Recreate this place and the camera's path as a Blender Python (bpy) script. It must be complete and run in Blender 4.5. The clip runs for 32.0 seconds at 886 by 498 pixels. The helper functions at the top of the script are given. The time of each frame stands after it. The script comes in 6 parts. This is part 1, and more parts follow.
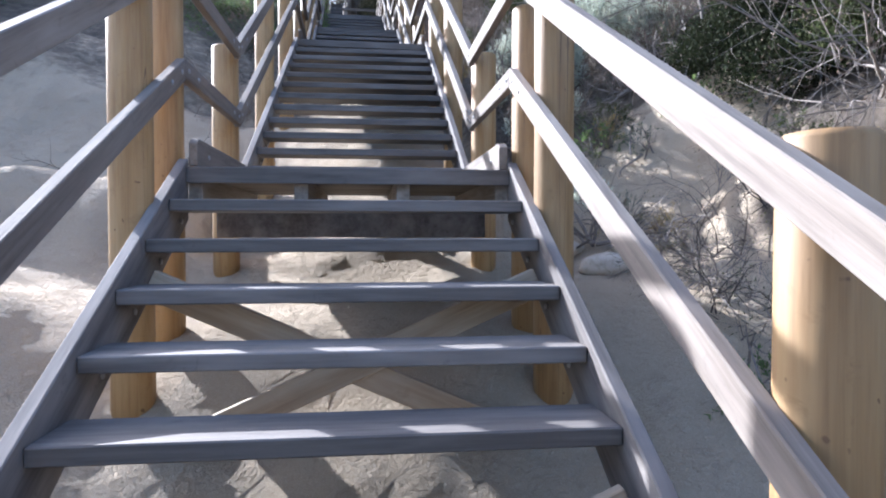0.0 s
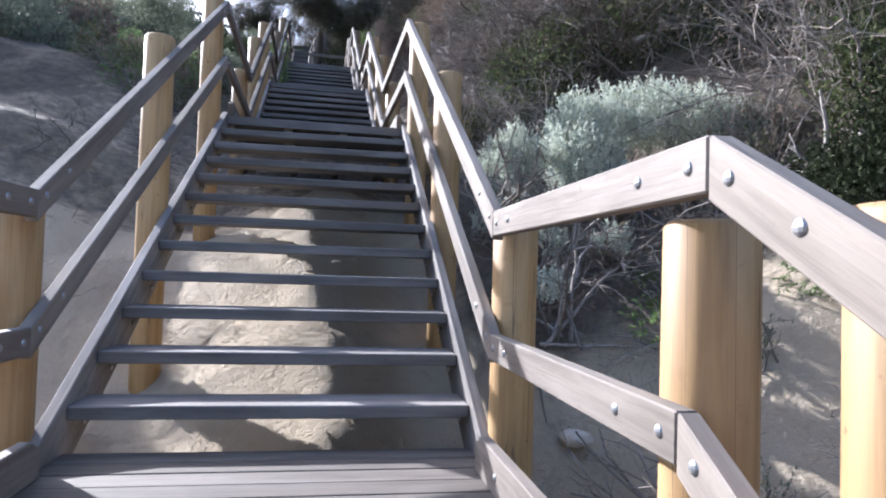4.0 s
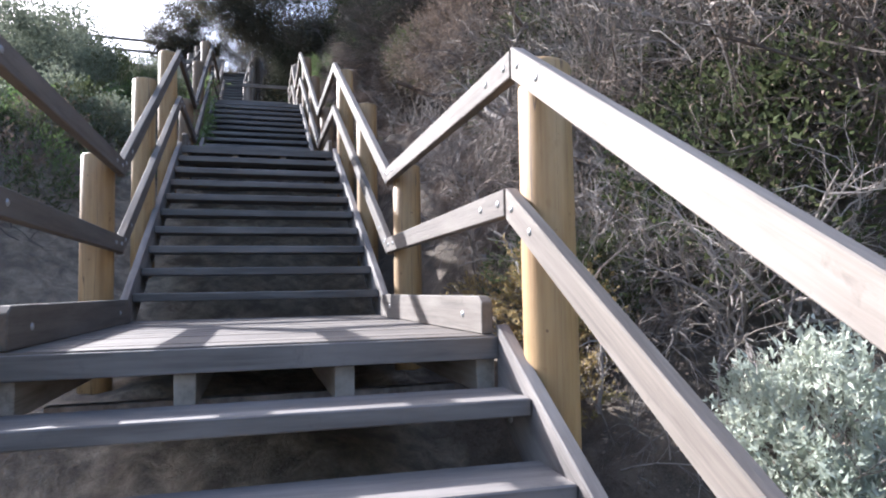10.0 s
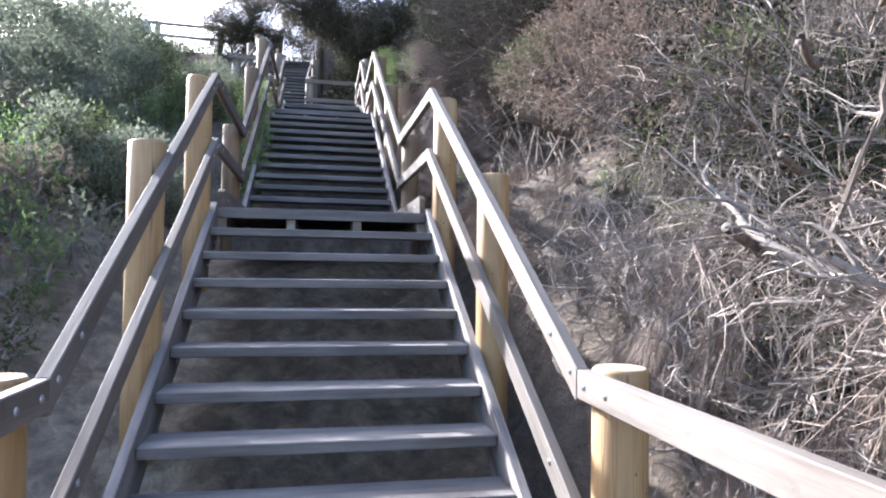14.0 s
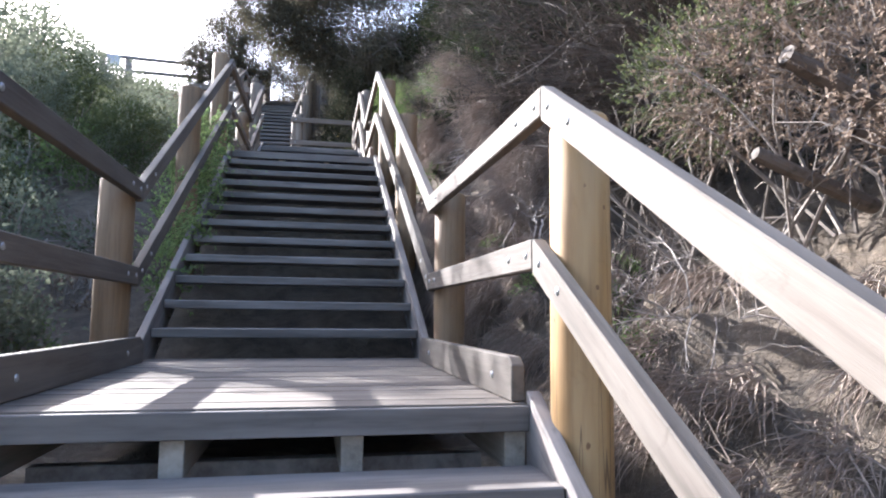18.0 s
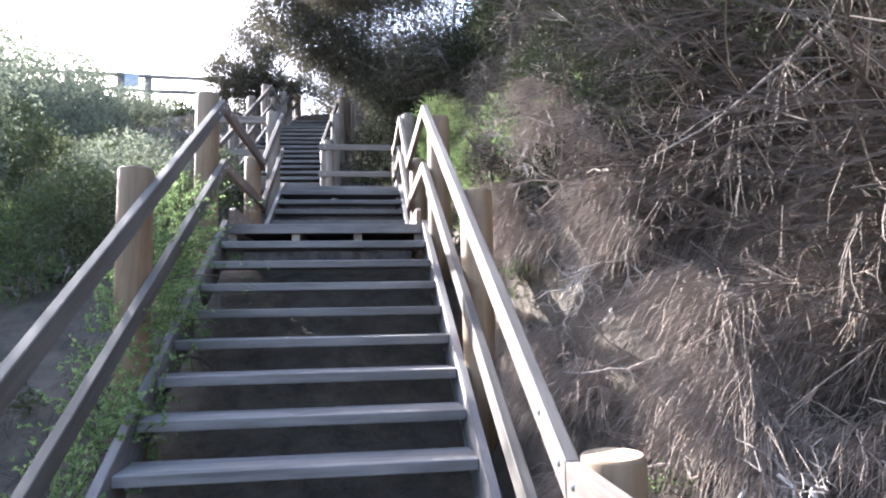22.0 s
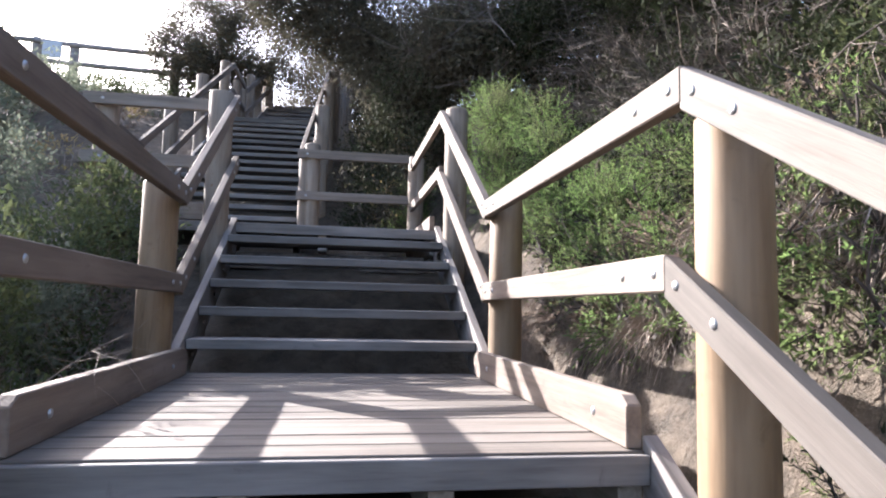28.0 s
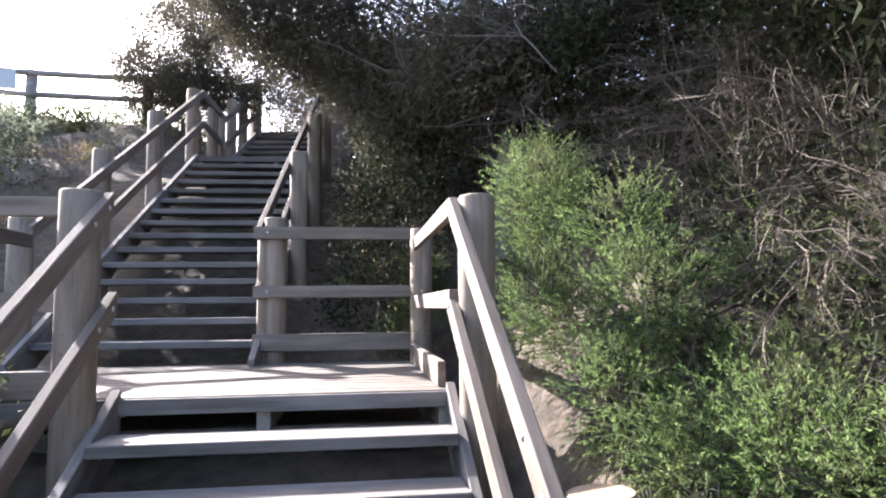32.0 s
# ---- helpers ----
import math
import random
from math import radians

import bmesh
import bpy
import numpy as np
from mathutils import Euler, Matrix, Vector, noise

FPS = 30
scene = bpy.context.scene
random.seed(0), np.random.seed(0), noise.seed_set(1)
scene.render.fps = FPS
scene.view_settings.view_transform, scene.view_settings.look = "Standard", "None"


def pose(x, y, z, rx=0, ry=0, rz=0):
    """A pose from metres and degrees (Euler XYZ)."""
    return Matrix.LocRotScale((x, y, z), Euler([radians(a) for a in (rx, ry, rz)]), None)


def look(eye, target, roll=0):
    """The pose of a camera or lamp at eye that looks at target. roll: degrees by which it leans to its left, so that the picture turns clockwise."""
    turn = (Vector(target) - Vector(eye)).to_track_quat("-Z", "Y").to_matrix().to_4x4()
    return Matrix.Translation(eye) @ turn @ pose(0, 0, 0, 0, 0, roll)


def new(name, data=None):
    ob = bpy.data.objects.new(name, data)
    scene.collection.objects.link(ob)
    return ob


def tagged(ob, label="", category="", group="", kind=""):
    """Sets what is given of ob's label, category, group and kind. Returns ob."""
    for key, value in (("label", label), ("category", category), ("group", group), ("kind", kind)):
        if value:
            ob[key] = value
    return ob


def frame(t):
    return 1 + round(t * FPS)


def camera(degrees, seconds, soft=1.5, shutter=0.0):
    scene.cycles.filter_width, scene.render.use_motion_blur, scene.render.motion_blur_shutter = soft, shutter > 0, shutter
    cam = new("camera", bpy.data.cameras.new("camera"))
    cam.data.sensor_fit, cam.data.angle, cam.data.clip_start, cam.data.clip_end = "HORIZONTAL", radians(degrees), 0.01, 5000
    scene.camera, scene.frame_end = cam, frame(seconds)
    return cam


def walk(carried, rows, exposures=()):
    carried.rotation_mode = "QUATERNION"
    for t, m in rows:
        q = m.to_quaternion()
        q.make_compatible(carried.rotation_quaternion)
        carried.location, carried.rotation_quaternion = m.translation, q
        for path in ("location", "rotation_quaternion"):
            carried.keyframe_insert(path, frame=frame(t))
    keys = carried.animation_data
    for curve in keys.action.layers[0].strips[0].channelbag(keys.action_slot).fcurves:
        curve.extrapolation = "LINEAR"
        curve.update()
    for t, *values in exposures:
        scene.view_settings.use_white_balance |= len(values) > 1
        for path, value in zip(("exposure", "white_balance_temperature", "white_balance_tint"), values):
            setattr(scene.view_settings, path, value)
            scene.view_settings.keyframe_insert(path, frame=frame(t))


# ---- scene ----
cam = camera(68.63, 32.0, 2.0)
PATH = [
    (0, (0.087, -5.089, -0.339), (0.312, -3.102, -0.386), 0.0),
    (0.5, (0.161, -4.747, -0.199), (0.312, -2.753, -0.174), 0.9),
    (1, (0.265, -4.498, -0.1), (0.474, -2.509, -0.065), 0.7),
    (1.5, (0.311, -4.193, 0.032), (0.407, -2.195, 0.038), 1.8),
    (2, (0.238, -3.883, 0.217), (0.387, -1.888, 0.245), 1.8),
    (2.5, (0.257, -3.621, 0.38), (0.45, -1.631, 0.435), 1.7),
    (3, (0.222, -3.384, 0.513), (0.47, -1.404, 0.644), 1.8),
    (3.5, (0.268, -3.127, 0.588), (0.605, -1.158, 0.696), 1.4),
    (4, (0.204, -2.812, 0.761), (0.537, -0.841, 0.832), 1.8),
    (4.5, (0.223, -2.616, 0.953), (0.59, -0.651, 1.021), 1.0),
    (6.5, (0.25, -1.642, 1.526), (0.604, 0.326, 1.56), 1.2),
    (7, (0.194, -1.339, 1.67), (0.596, 0.62, 1.703), 0.5),
    (7.5, (0.207, -0.964, 1.72), (0.642, 0.988, 1.725), 0.4),
    (8, (0.064, -0.36, 1.762), (0.436, 1.604, 1.72), 1.2),
    (8.5, (0.063, 0.142, 1.857), (0.456, 2.103, 1.879), -0.3),
    (9, (0.007, 0.655, 2.088), (0.411, 2.61, 2.213), 0.3),
    (9.5, (-0.032, 0.868, 2.248), (0.404, 2.813, 2.418), -0.7),
    (10, (0.031, 1.209, 2.332), (0.527, 3.142, 2.456), -1.0),
    (10.5, (0.003, 1.462, 2.484), (0.475, 3.403, 2.599), -0.6),
    (11, (0.024, 1.719, 2.624), (0.571, 3.637, 2.781), -1.0),
    (11.5, (-0.006, 1.95, 2.74), (0.517, 3.873, 2.911), -0.3),
    (12, (0.025, 2.21, 2.92), (0.517, 4.145, 3.039), -0.8),
    (12.5, (0.03, 2.548, 3.066), (0.55, 4.478, 3.133), -0.5),
    (13, (0.042, 2.886, 3.263), (0.55, 4.82, 3.311), -0.3),
    (13.5, (0.063, 3.154, 3.396), (0.546, 5.093, 3.471), -0.1),
    (14, (-0.062, 3.456, 3.499), (0.264, 5.429, 3.561), 0.8),
    (14.5, (-0.096, 3.646, 3.619), (0.232, 5.619, 3.636), -0.1),
    (16.5, (-0.058, 5.196, 3.868), (0.348, 7.155, 3.856), 0.3),
    (17, (-0.057, 5.72, 3.864), (0.343, 7.679, 3.88), 0.4),
    (17.5, (0.029, 6.262, 4.022), (0.446, 8.214, 4.15), 0.1),
    (18, (0.033, 6.702, 4.243), (0.365, 8.664, 4.443), 0.6),
    (18.5, (0.08, 6.963, 4.353), (0.438, 8.92, 4.564), 0.3),
    (19, (0.045, 7.232, 4.531), (0.347, 9.199, 4.737), 1.0),
    (19.5, (-0.037, 7.471, 4.7), (0.192, 9.446, 4.917), 0.6),
    (20, (0.029, 7.758, 4.808), (0.222, 9.737, 5.029), 0.1),
    (20.5, (-0.017, 8.031, 4.947), (0.174, 10.011, 5.151), 0.9),
    (21, (-0.006, 8.301, 5.1), (0.203, 10.28, 5.297), -0.2),
    (21.5, (0.049, 8.526, 5.269), (0.241, 10.507, 5.463), -0.6),
    (22, (0.094, 8.81, 5.393), (0.294, 10.792, 5.57), -1.0),
    (22.5, (0.185, 8.996, 5.443), (0.451, 10.974, 5.57), -1.5),
    (23, (0.252, 9.214, 5.611), (0.471, 11.199, 5.712), -0.2),
    (23.5, (0.25, 9.499, 5.699), (0.425, 11.491, 5.724), 0.4),
    (24, (0.237, 9.932, 5.794), (0.377, 11.925, 5.707), 0.5),
    (24.5, (0.176, 10.496, 5.718), (0.261, 12.491, 5.835), 0.6),
    (25, (0.063, 11.045, 5.776), (0.16, 13.033, 5.965), 0.2),
    (25.5, (0.042, 11.462, 5.943), (0.147, 13.444, 6.191), -0.3),
    (26, (-0.179, 11.76, 6.017), (-0.07, 13.731, 6.341), 1.4),
    (26.5, (-0.308, 11.957, 6.205), (-0.082, 13.924, 6.483), -0.6),
    (28.5, (-0.348, 13.004, 6.628), (-0.037, 14.974, 6.783), 1.4),
    (29, (-0.281, 13.237, 6.839), (0.03, 15.209, 6.962), 0.2),
    (29.5, (-0.208, 13.464, 7.001), (0.127, 15.43, 7.148), 0.2),
    (30, (-0.219, 13.739, 7.154), (0.136, 15.701, 7.31), 0.4),
    (30.5, (-0.143, 14.018, 7.253), (0.179, 15.983, 7.439), -0.1),
    (31, (-0.135, 14.284, 7.365), (0.088, 16.26, 7.579), -0.0),
    (31.5, (-0.073, 14.505, 7.508), (0.148, 16.485, 7.683), -0.4),
    (32, (-0.018, 14.756, 7.61), (0.218, 16.735, 7.785), -0.5),
]
EXPOSURES = [(t, stops + 0.1, kelvin, 15 if t < 27 else 18) for t, stops, kelvin in (
    (0, 1.85, 5450), (2, 1.65, 5450), (4, 1.65, 5550), (8, 1.9, 5650), (11, 1.85, 5800), (14, 2.5, 5750), (17, 2.55, 5850), (19, 2.4, 6000), (20, 2.4, 6000),
    (21, 2.8, 5950), (23, 3.0, 5900), (25, 2.85, 5800), (26, 2.7, 5850), (29, 2.45, 6250), (31, 2.8, 6250), (32, 2.65, 6250))]
walk(cam, [(t, look(eye, target, roll)) for t, eye, target, roll in PATH], EXPOSURES)

# ---------------------------------------------------------------- light
SUN_AZ, SUN_EL = 42.0, 29.0          # degrees left of +y, above the horizon
world = bpy.data.worlds.new("sky")
scene.world = world
world.use_nodes = True
wn = world.node_tree
wn.nodes.clear()
sky = wn.nodes.new("ShaderNodeTexSky")
sky.sky_type = "NISHITA"
sky.sun_disc = False
sky.sun_elevation = radians(SUN_EL)
sky.sun_rotation = radians(-SUN_AZ)
sky.dust_density = 3.0
bg = wn.nodes.new("ShaderNodeBackground")
bg.inputs["Strength"].default_value = 0.125
wo = wn.nodes.new("ShaderNodeOutputWorld")
wn.links.new(sky.outputs[0], bg.inputs["Color"])
wn.links.new(bg.outputs[0], wo.inputs["Surface"])
sun_data = bpy.data.lights.new("sun", "SUN")
sun_data.energy = 4.6
sun_data.angle = radians(0.6)
sun_data.color = (1.0, 0.955, 0.88)
sun = new("sun", sun_data)
_a, _e = radians(SUN_AZ), radians(SUN_EL)
SUN_DIR = Vector((-math.sin(_a) * math.cos(_e), math.cos(_a) * math.cos(_e), math.sin(_e)))
sun.matrix_world = look(tuple(SUN_DIR * 60), (0, 0, 0))

# ---------------------------------------------------------------- materials


def material(name):
    m = bpy.data.materials.new(name)
    m.use_nodes = True
    nt = m.node_tree
    nt.nodes.clear()
    out = nt.nodes.new("ShaderNodeOutputMaterial")
    b = nt.nodes.new("ShaderNodeBsdfPrincipled")
    nt.links.new(b.outputs[0], out.inputs["Surface"])
    return m, nt, b, out


def noise_node(nt, vec, scale, detail=4.0, rough=0.6, distort=0.0):
    n = nt.nodes.new("ShaderNodeTexNoise")
    n.inputs["Scale"].default_value = scale
    n.inputs["Detail"].default_value = detail
    n.inputs["Roughness"].default_value = rough
    n.inputs["Distortion"].default_value = distort
    if vec is not None:
        nt.links.new(vec, n.inputs["Vector"])
    return n.outputs["Fac"]


def mix_color(nt, fac, a, b, mode="MIX"):
    n = nt.nodes.new("ShaderNodeMix")
    n.data_type, n.blend_type = "RGBA", mode
    for sock, v in ((n.inputs[0], fac), (n.inputs[6], a), (n.inputs[7], b)):
        if hasattr(v, "links"):
            nt.links.new(v, sock)
        elif isinstance(v, (int, float)):
            sock.default_value = v
        else:
            sock.default_value = (*v, 1.0)
    return n.outputs[2]


def ramp(nt, fac, lo, hi):
    n = nt.nodes.new("ShaderNodeMapRange")
    n.inputs["From Min"].default_value = lo
    n.inputs["From Max"].default_value = hi
    nt.links.new(fac, n.inputs["Value"])
    return n.outputs["Result"]


def bump(nt, b, height, strength, distance):
    n = nt.nodes.new("ShaderNodeBump")
    n.inputs["Strength"].default_value = strength
    n.inputs["Distance"].default_value = distance
    nt.links.new(height, n.inputs["Height"])
    nt.links.new(n.outputs[0], b.inputs["Normal"])


def timber(name, base, dark, pale, grain, rough=0.8, knots=0.0, bump_s=0.35, tilt=0.0):
    """Sawn timber; grain is the axis that the fibres run along, 0 to 2, in the mesh's own space."""
    m, nt, b, out = material(name)
    tc = nt.nodes.new("ShaderNodeTexCoord")
    info = nt.nodes.new("ShaderNodeObjectInfo")
    shift = nt.nodes.new("ShaderNodeVectorMath")
    shift.operation = "MULTIPLY_ADD"
    comb = nt.nodes.new("ShaderNodeCombineXYZ")
    for i in range(3):
        nt.links.new(info.outputs["Random"], comb.inputs[i])
    nt.links.new(comb.outputs[0], shift.inputs[0])
    shift.inputs[1].default_value = (37.0, 53.0, 71.0)
    turn = nt.nodes.new("ShaderNodeVectorRotate")
    turn.rotation_type = "X_AXIS"
    turn.inputs["Angle"].default_value = -tilt
    nt.links.new(tc.outputs["Object"], turn.inputs["Vector"])
    nt.links.new(turn.outputs[0], shift.inputs[2])
    mp = nt.nodes.new("ShaderNodeMapping")
    s = [42.0, 42.0, 42.0]
    s[grain] = 1.6
    mp.inputs["Scale"].default_value = s
    nt.links.new(shift.outputs[0], mp.inputs["Vector"])
    fine = noise_node(nt, mp.outputs[0], 1.0, 6.0, 0.65, 0.4)
    mb = nt.nodes.new("ShaderNodeMapping")
    sb = [9.0, 9.0, 9.0]
    sb[grain] = 1.3
    mb.inputs["Scale"].default_value = sb
    nt.links.new(shift.outputs[0], mb.inputs["Vector"])
    blotch = noise_node(nt, mb.outputs[0], 1.0, 4.0, 0.6)
    dirt = noise_node(nt, shift.outputs[0], 11.0, 5.0, 0.7, 0.5)
    c = mix_color(nt, ramp(nt, fine, 0.33, 0.72), dark, base)
    c = mix_color(nt, ramp(nt, blotch, 0.42, 0.72), c, pale)
    c = mix_color(nt, ramp(nt, dirt, 0.60, 0.82), c, dark)
    if knots:
        # drying checks: long thin splits along the fibres
        mq = nt.nodes.new("ShaderNodeMapping")
        q = [11.0, 11.0, 11.0]
        q[grain] = 0.22
        mq.inputs["Scale"].default_value = q
        nt.links.new(shift.outputs[0], mq.inputs["Vector"])
        split = nt.nodes.new("ShaderNodeMath")
        split.operation = "SUBTRACT"
        nt.links.new(noise_node(nt, mq.outputs[0], 1.0, 2.0, 0.5), split.inputs[0])
        split.inputs[1].default_value = 0.56
        mag = nt.nodes.new("ShaderNodeMath")
        mag.operation = "ABSOLUTE"
        nt.links.new(split.outputs[0], mag.inputs[0])
        c = mix_color(nt, ramp(nt, mag.outputs[0], 0.0008, 0.0035), (0.13, 0.08, 0.04), c)
        c = mix_color(nt, ramp(nt, noise_node(nt, shift.outputs[0], 26.0, 1.0), 0.74, 0.78), c, (0.16, 0.085, 0.035))
    tone = nt.nodes.new("ShaderNodeHueSaturation")
    val = nt.nodes.new("ShaderNodeMapRange")
    val.inputs["To Min"].default_value, val.inputs["To Max"].default_value = 0.82, 1.16
    nt.links.new(info.outputs["Random"], val.inputs["Value"])
    nt.links.new(val.outputs["Result"], tone.inputs["Value"])
    nt.links.new(c, tone.inputs["Color"])
    nt.links.new(tone.outputs[0], b.inputs["Base Color"])
    b.inputs["Roughness"].default_value = rough
    bump(nt, b, fine, bump_s, 0.004)
    return m


RAIL_TONES = (0.20, 0.168, 0.14), (0.105, 0.087, 0.071), (0.24, 0.21, 0.18)
OLD_TONES = (0.138, 0.106, 0.083), (0.072, 0.055, 0.043), (0.17, 0.137, 0.112)
RAIL_Y = timber("weathered_pine_rail", *OLD_TONES, 1, bump_s=0.6)
RAIL_S = timber("weathered_pine_sloping_rail", *OLD_TONES, 1, bump_s=0.6, tilt=math.atan2(0.18, 0.317))
# rail tones scaled by stretch: the lower handrails are paler than the upper ones
RAIL_SCALE = (1.22, 0.94, 0.62, 0.52)
RAILS = [tuple(timber("scaled_pine_rail", *[tuple(v * f for v in c) for c in RAIL_TONES], 1, bump_s=0.6, tilt=t) for t in (0.0, math.atan2(0.18, 0.317))) for f in RAIL_SCALE] + [(RAIL_Y, RAIL_S)]
RAIL_X = timber("weathered_pine_cross_rail", (0.18, 0.148, 0.12), (0.10, 0.082, 0.066), (0.23, 0.195, 0.165), 0)
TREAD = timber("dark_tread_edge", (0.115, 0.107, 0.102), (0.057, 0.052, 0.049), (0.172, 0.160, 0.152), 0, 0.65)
TREAD_TOP = timber("paler_tread_top", (0.167, 0.150, 0.136), (0.090, 0.081, 0.074), (0.218, 0.198, 0.182), 0, 0.7)
DECK = timber("grey_deck_board", (0.124, 0.102, 0.083), (0.064, 0.053, 0.043), (0.160, 0.138, 0.116), 0, 0.75)
STRING = timber("dark_stringer", (0.17, 0.15, 0.14), (0.08, 0.072, 0.065), (0.25, 0.225, 0.205), 1, tilt=math.atan2(0.18, 0.317))
BROWNPOST = timber("browned_pine_post", (0.195, 0.124, 0.064), (0.125, 0.077, 0.039), (0.235, 0.16, 0.092), 2, 0.7, knots=1.0, bump_s=0.25)
POST = timber("golden_pine_post", (0.36, 0.222, 0.088), (0.23, 0.13, 0.05), (0.41, 0.275, 0.13), 2, 0.6, knots=1.0, bump_s=0.2)
GREYPOST = timber("grey_post", (0.20, 0.155, 0.115), (0.11, 0.085, 0.065), (0.27, 0.22, 0.17), 2, 0.8, knots=1.0)
ENDGRAIN = timber("post_end_grain", (0.34, 0.25, 0.15), (0.20, 0.14, 0.08), (0.44, 0.34, 0.22), 1, 0.85)
BRACE = timber("treated_brace", (0.40, 0.31, 0.21), (0.24, 0.17, 0.11), (0.47, 0.39, 0.29), 0)
JOIST = timber("shaded_joist", (0.27, 0.235, 0.20), (0.15, 0.125, 0.10), (0.34, 0.30, 0.26), 1)
FENCE = timber("grey_fence_rail", (0.22, 0.20, 0.19), (0.12, 0.11, 0.10), (0.32, 0.30, 0.28), 0)


def steel(name):
    m, nt, b, out = material(name)
    tc = nt.nodes.new("ShaderNodeTexCoord")
    f = noise_node(nt, tc.outputs["Object"], 60.0, 3.0)
    nt.links.new(mix_color(nt, f, (0.26, 0.265, 0.27), (0.38, 0.385, 0.39)), b.inputs["Base Color"])
    b.inputs["Metallic"].default_value = 0.8
    b.inputs["Roughness"].default_value = 0.45
    return m


STEEL = steel("galvanised_steel")


def ground_material():
    m, nt, b, out = material("dune_sand")
    tc = nt.nodes.new("ShaderNodeTexCoord")
    p = tc.outputs["Object"]
    big = noise_node(nt, p, 0.8, 5.0, 0.6)
    mid = noise_node(nt, p, 6.0, 6.0, 0.65, 0.3)
    fine = noise_node(nt, p, 160.0, 3.0, 0.7)
    sand = mix_color(nt, ramp(nt, big, 0.35, 0.7), (0.35, 0.28, 0.195), (0.46, 0.38, 0.275))
    sand = mix_color(nt, ramp(nt, mid, 0.55, 0.8), sand, (0.26, 0.205, 0.15))
    sand = mix_color(nt, ramp(nt, fine, 0.45, 0.75), sand, (0.49, 0.41, 0.305))
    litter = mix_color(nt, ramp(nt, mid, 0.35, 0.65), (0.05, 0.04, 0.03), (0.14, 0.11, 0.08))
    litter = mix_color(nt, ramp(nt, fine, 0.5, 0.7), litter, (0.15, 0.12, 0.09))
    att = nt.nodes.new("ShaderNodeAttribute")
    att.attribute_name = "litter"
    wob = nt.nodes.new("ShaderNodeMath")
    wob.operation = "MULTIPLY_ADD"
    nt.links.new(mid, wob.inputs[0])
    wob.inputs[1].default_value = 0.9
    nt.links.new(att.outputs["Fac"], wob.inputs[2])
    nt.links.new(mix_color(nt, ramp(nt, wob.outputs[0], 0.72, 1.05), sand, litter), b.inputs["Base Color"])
    b.inputs["Roughness"].default_value = 0.95
    hsum = nt.nodes.new("ShaderNodeMath")
    hsum.operation = "MULTIPLY_ADD"
    nt.links.new(fine, hsum.inputs[0])
    hsum.inputs[1].default_value = 0.12
    nt.links.new(mid, hsum.inputs[2])
    clod = nt.nodes.new("ShaderNodeMath")
    clod.operation = "MULTIPLY_ADD"
    nt.links.new(ramp(nt, noise_node(nt, p, 24.0, 6.0, 0.7, 0.6), 0.38, 0.72), clod.inputs[0])
    clod.inputs[1].default_value = 0.22
    nt.links.new(hsum.outputs[0], clod.inputs[2])
    bump(nt, b, clod.outputs[0], 0.9, 0.07)
    return m


SAND = ground_material()


def foliage(name, cols, trans=0.45, rough=0.8):
    """Leaves: colour by island, light passing through from behind."""
    m, nt, b, out = material(name)
    geo = nt.nodes.new("ShaderNodeNewGeometry")
    tc = nt.nodes.new("ShaderNodeTexCoord")
    big = noise_node(nt, tc.outputs["Object"], 2.2, 3.0)
    c = mix_color(nt, geo.outputs["Random Per Island"], cols[0], cols[1])
    c = mix_color(nt, ramp(nt, big, 0.45, 0.72), c, cols[2])
    nt.links.new(c, b.inputs["Base Color"])
    b.inputs["Roughness"].default_value = rough
    b.inputs["Specular IOR Level"].default_value = 0.06
    t = nt.nodes.new("ShaderNodeBsdfTranslucent")
    nt.links.new(c, t.inputs["Color"])
    mx = nt.nodes.new("ShaderNodeMixShader")
    mx.inputs[0].default_value = trans
    nt.links.new(b.outputs[0], mx.inputs[1])
    nt.links.new(t.outputs[0], mx.inputs[2])
    nt.links.new(mx.outputs[0], out.inputs["Surface"])
    return m


SILVER = foliage("silver_leaf", ((0.45, 0.48, 0.40), (0.58, 0.60, 0.50), (0.36, 0.41, 0.34)), 0.35)
BRIGHT = foliage("bright_green_leaf", ((0.16, 0.235, 0.085), (0.25, 0.325, 0.14), (0.13, 0.185, 0.075)), 0.5)
FEATHER = foliage("feathery_green_leaf", ((0.10, 0.165, 0.055), (0.175, 0.245, 0.09), (0.15, 0.155, 0.08)), 0.5)
OLIVE = foliage("olive_leaf", ((0.06, 0.08, 0.035), (0.10, 0.11, 0.05), (0.045, 0.055, 0.03)), 0.35)
# near-black leaves: the shade inside the scrub is put into this colour
DEEP = foliage("shaded_scrub_leaf", ((0.020, 0.027, 0.014), (0.038, 0.045, 0.023), (0.028, 0.027, 0.018)), 0.2)
TREE = foliage("tree_leaf", ((0.062, 0.061, 0.044), (0.115, 0.107, 0.078), (0.085, 0.073, 0.056)), 0.3)
HAZE = foliage("grey_green_leaf", ((0.12, 0.14, 0.10), (0.19, 0.205, 0.15), (0.10, 0.115, 0.08)), 0.45)
DRY = foliage("dry_leaf", ((0.28, 0.20, 0.09), (0.42, 0.32, 0.16), (0.17, 0.17, 0.06)), 0.3)
RUST = foliage("rusty_twiggery", ((0.16, 0.12, 0.092), (0.25, 0.195, 0.155), (0.11, 0.085, 0.066)), 0.25)


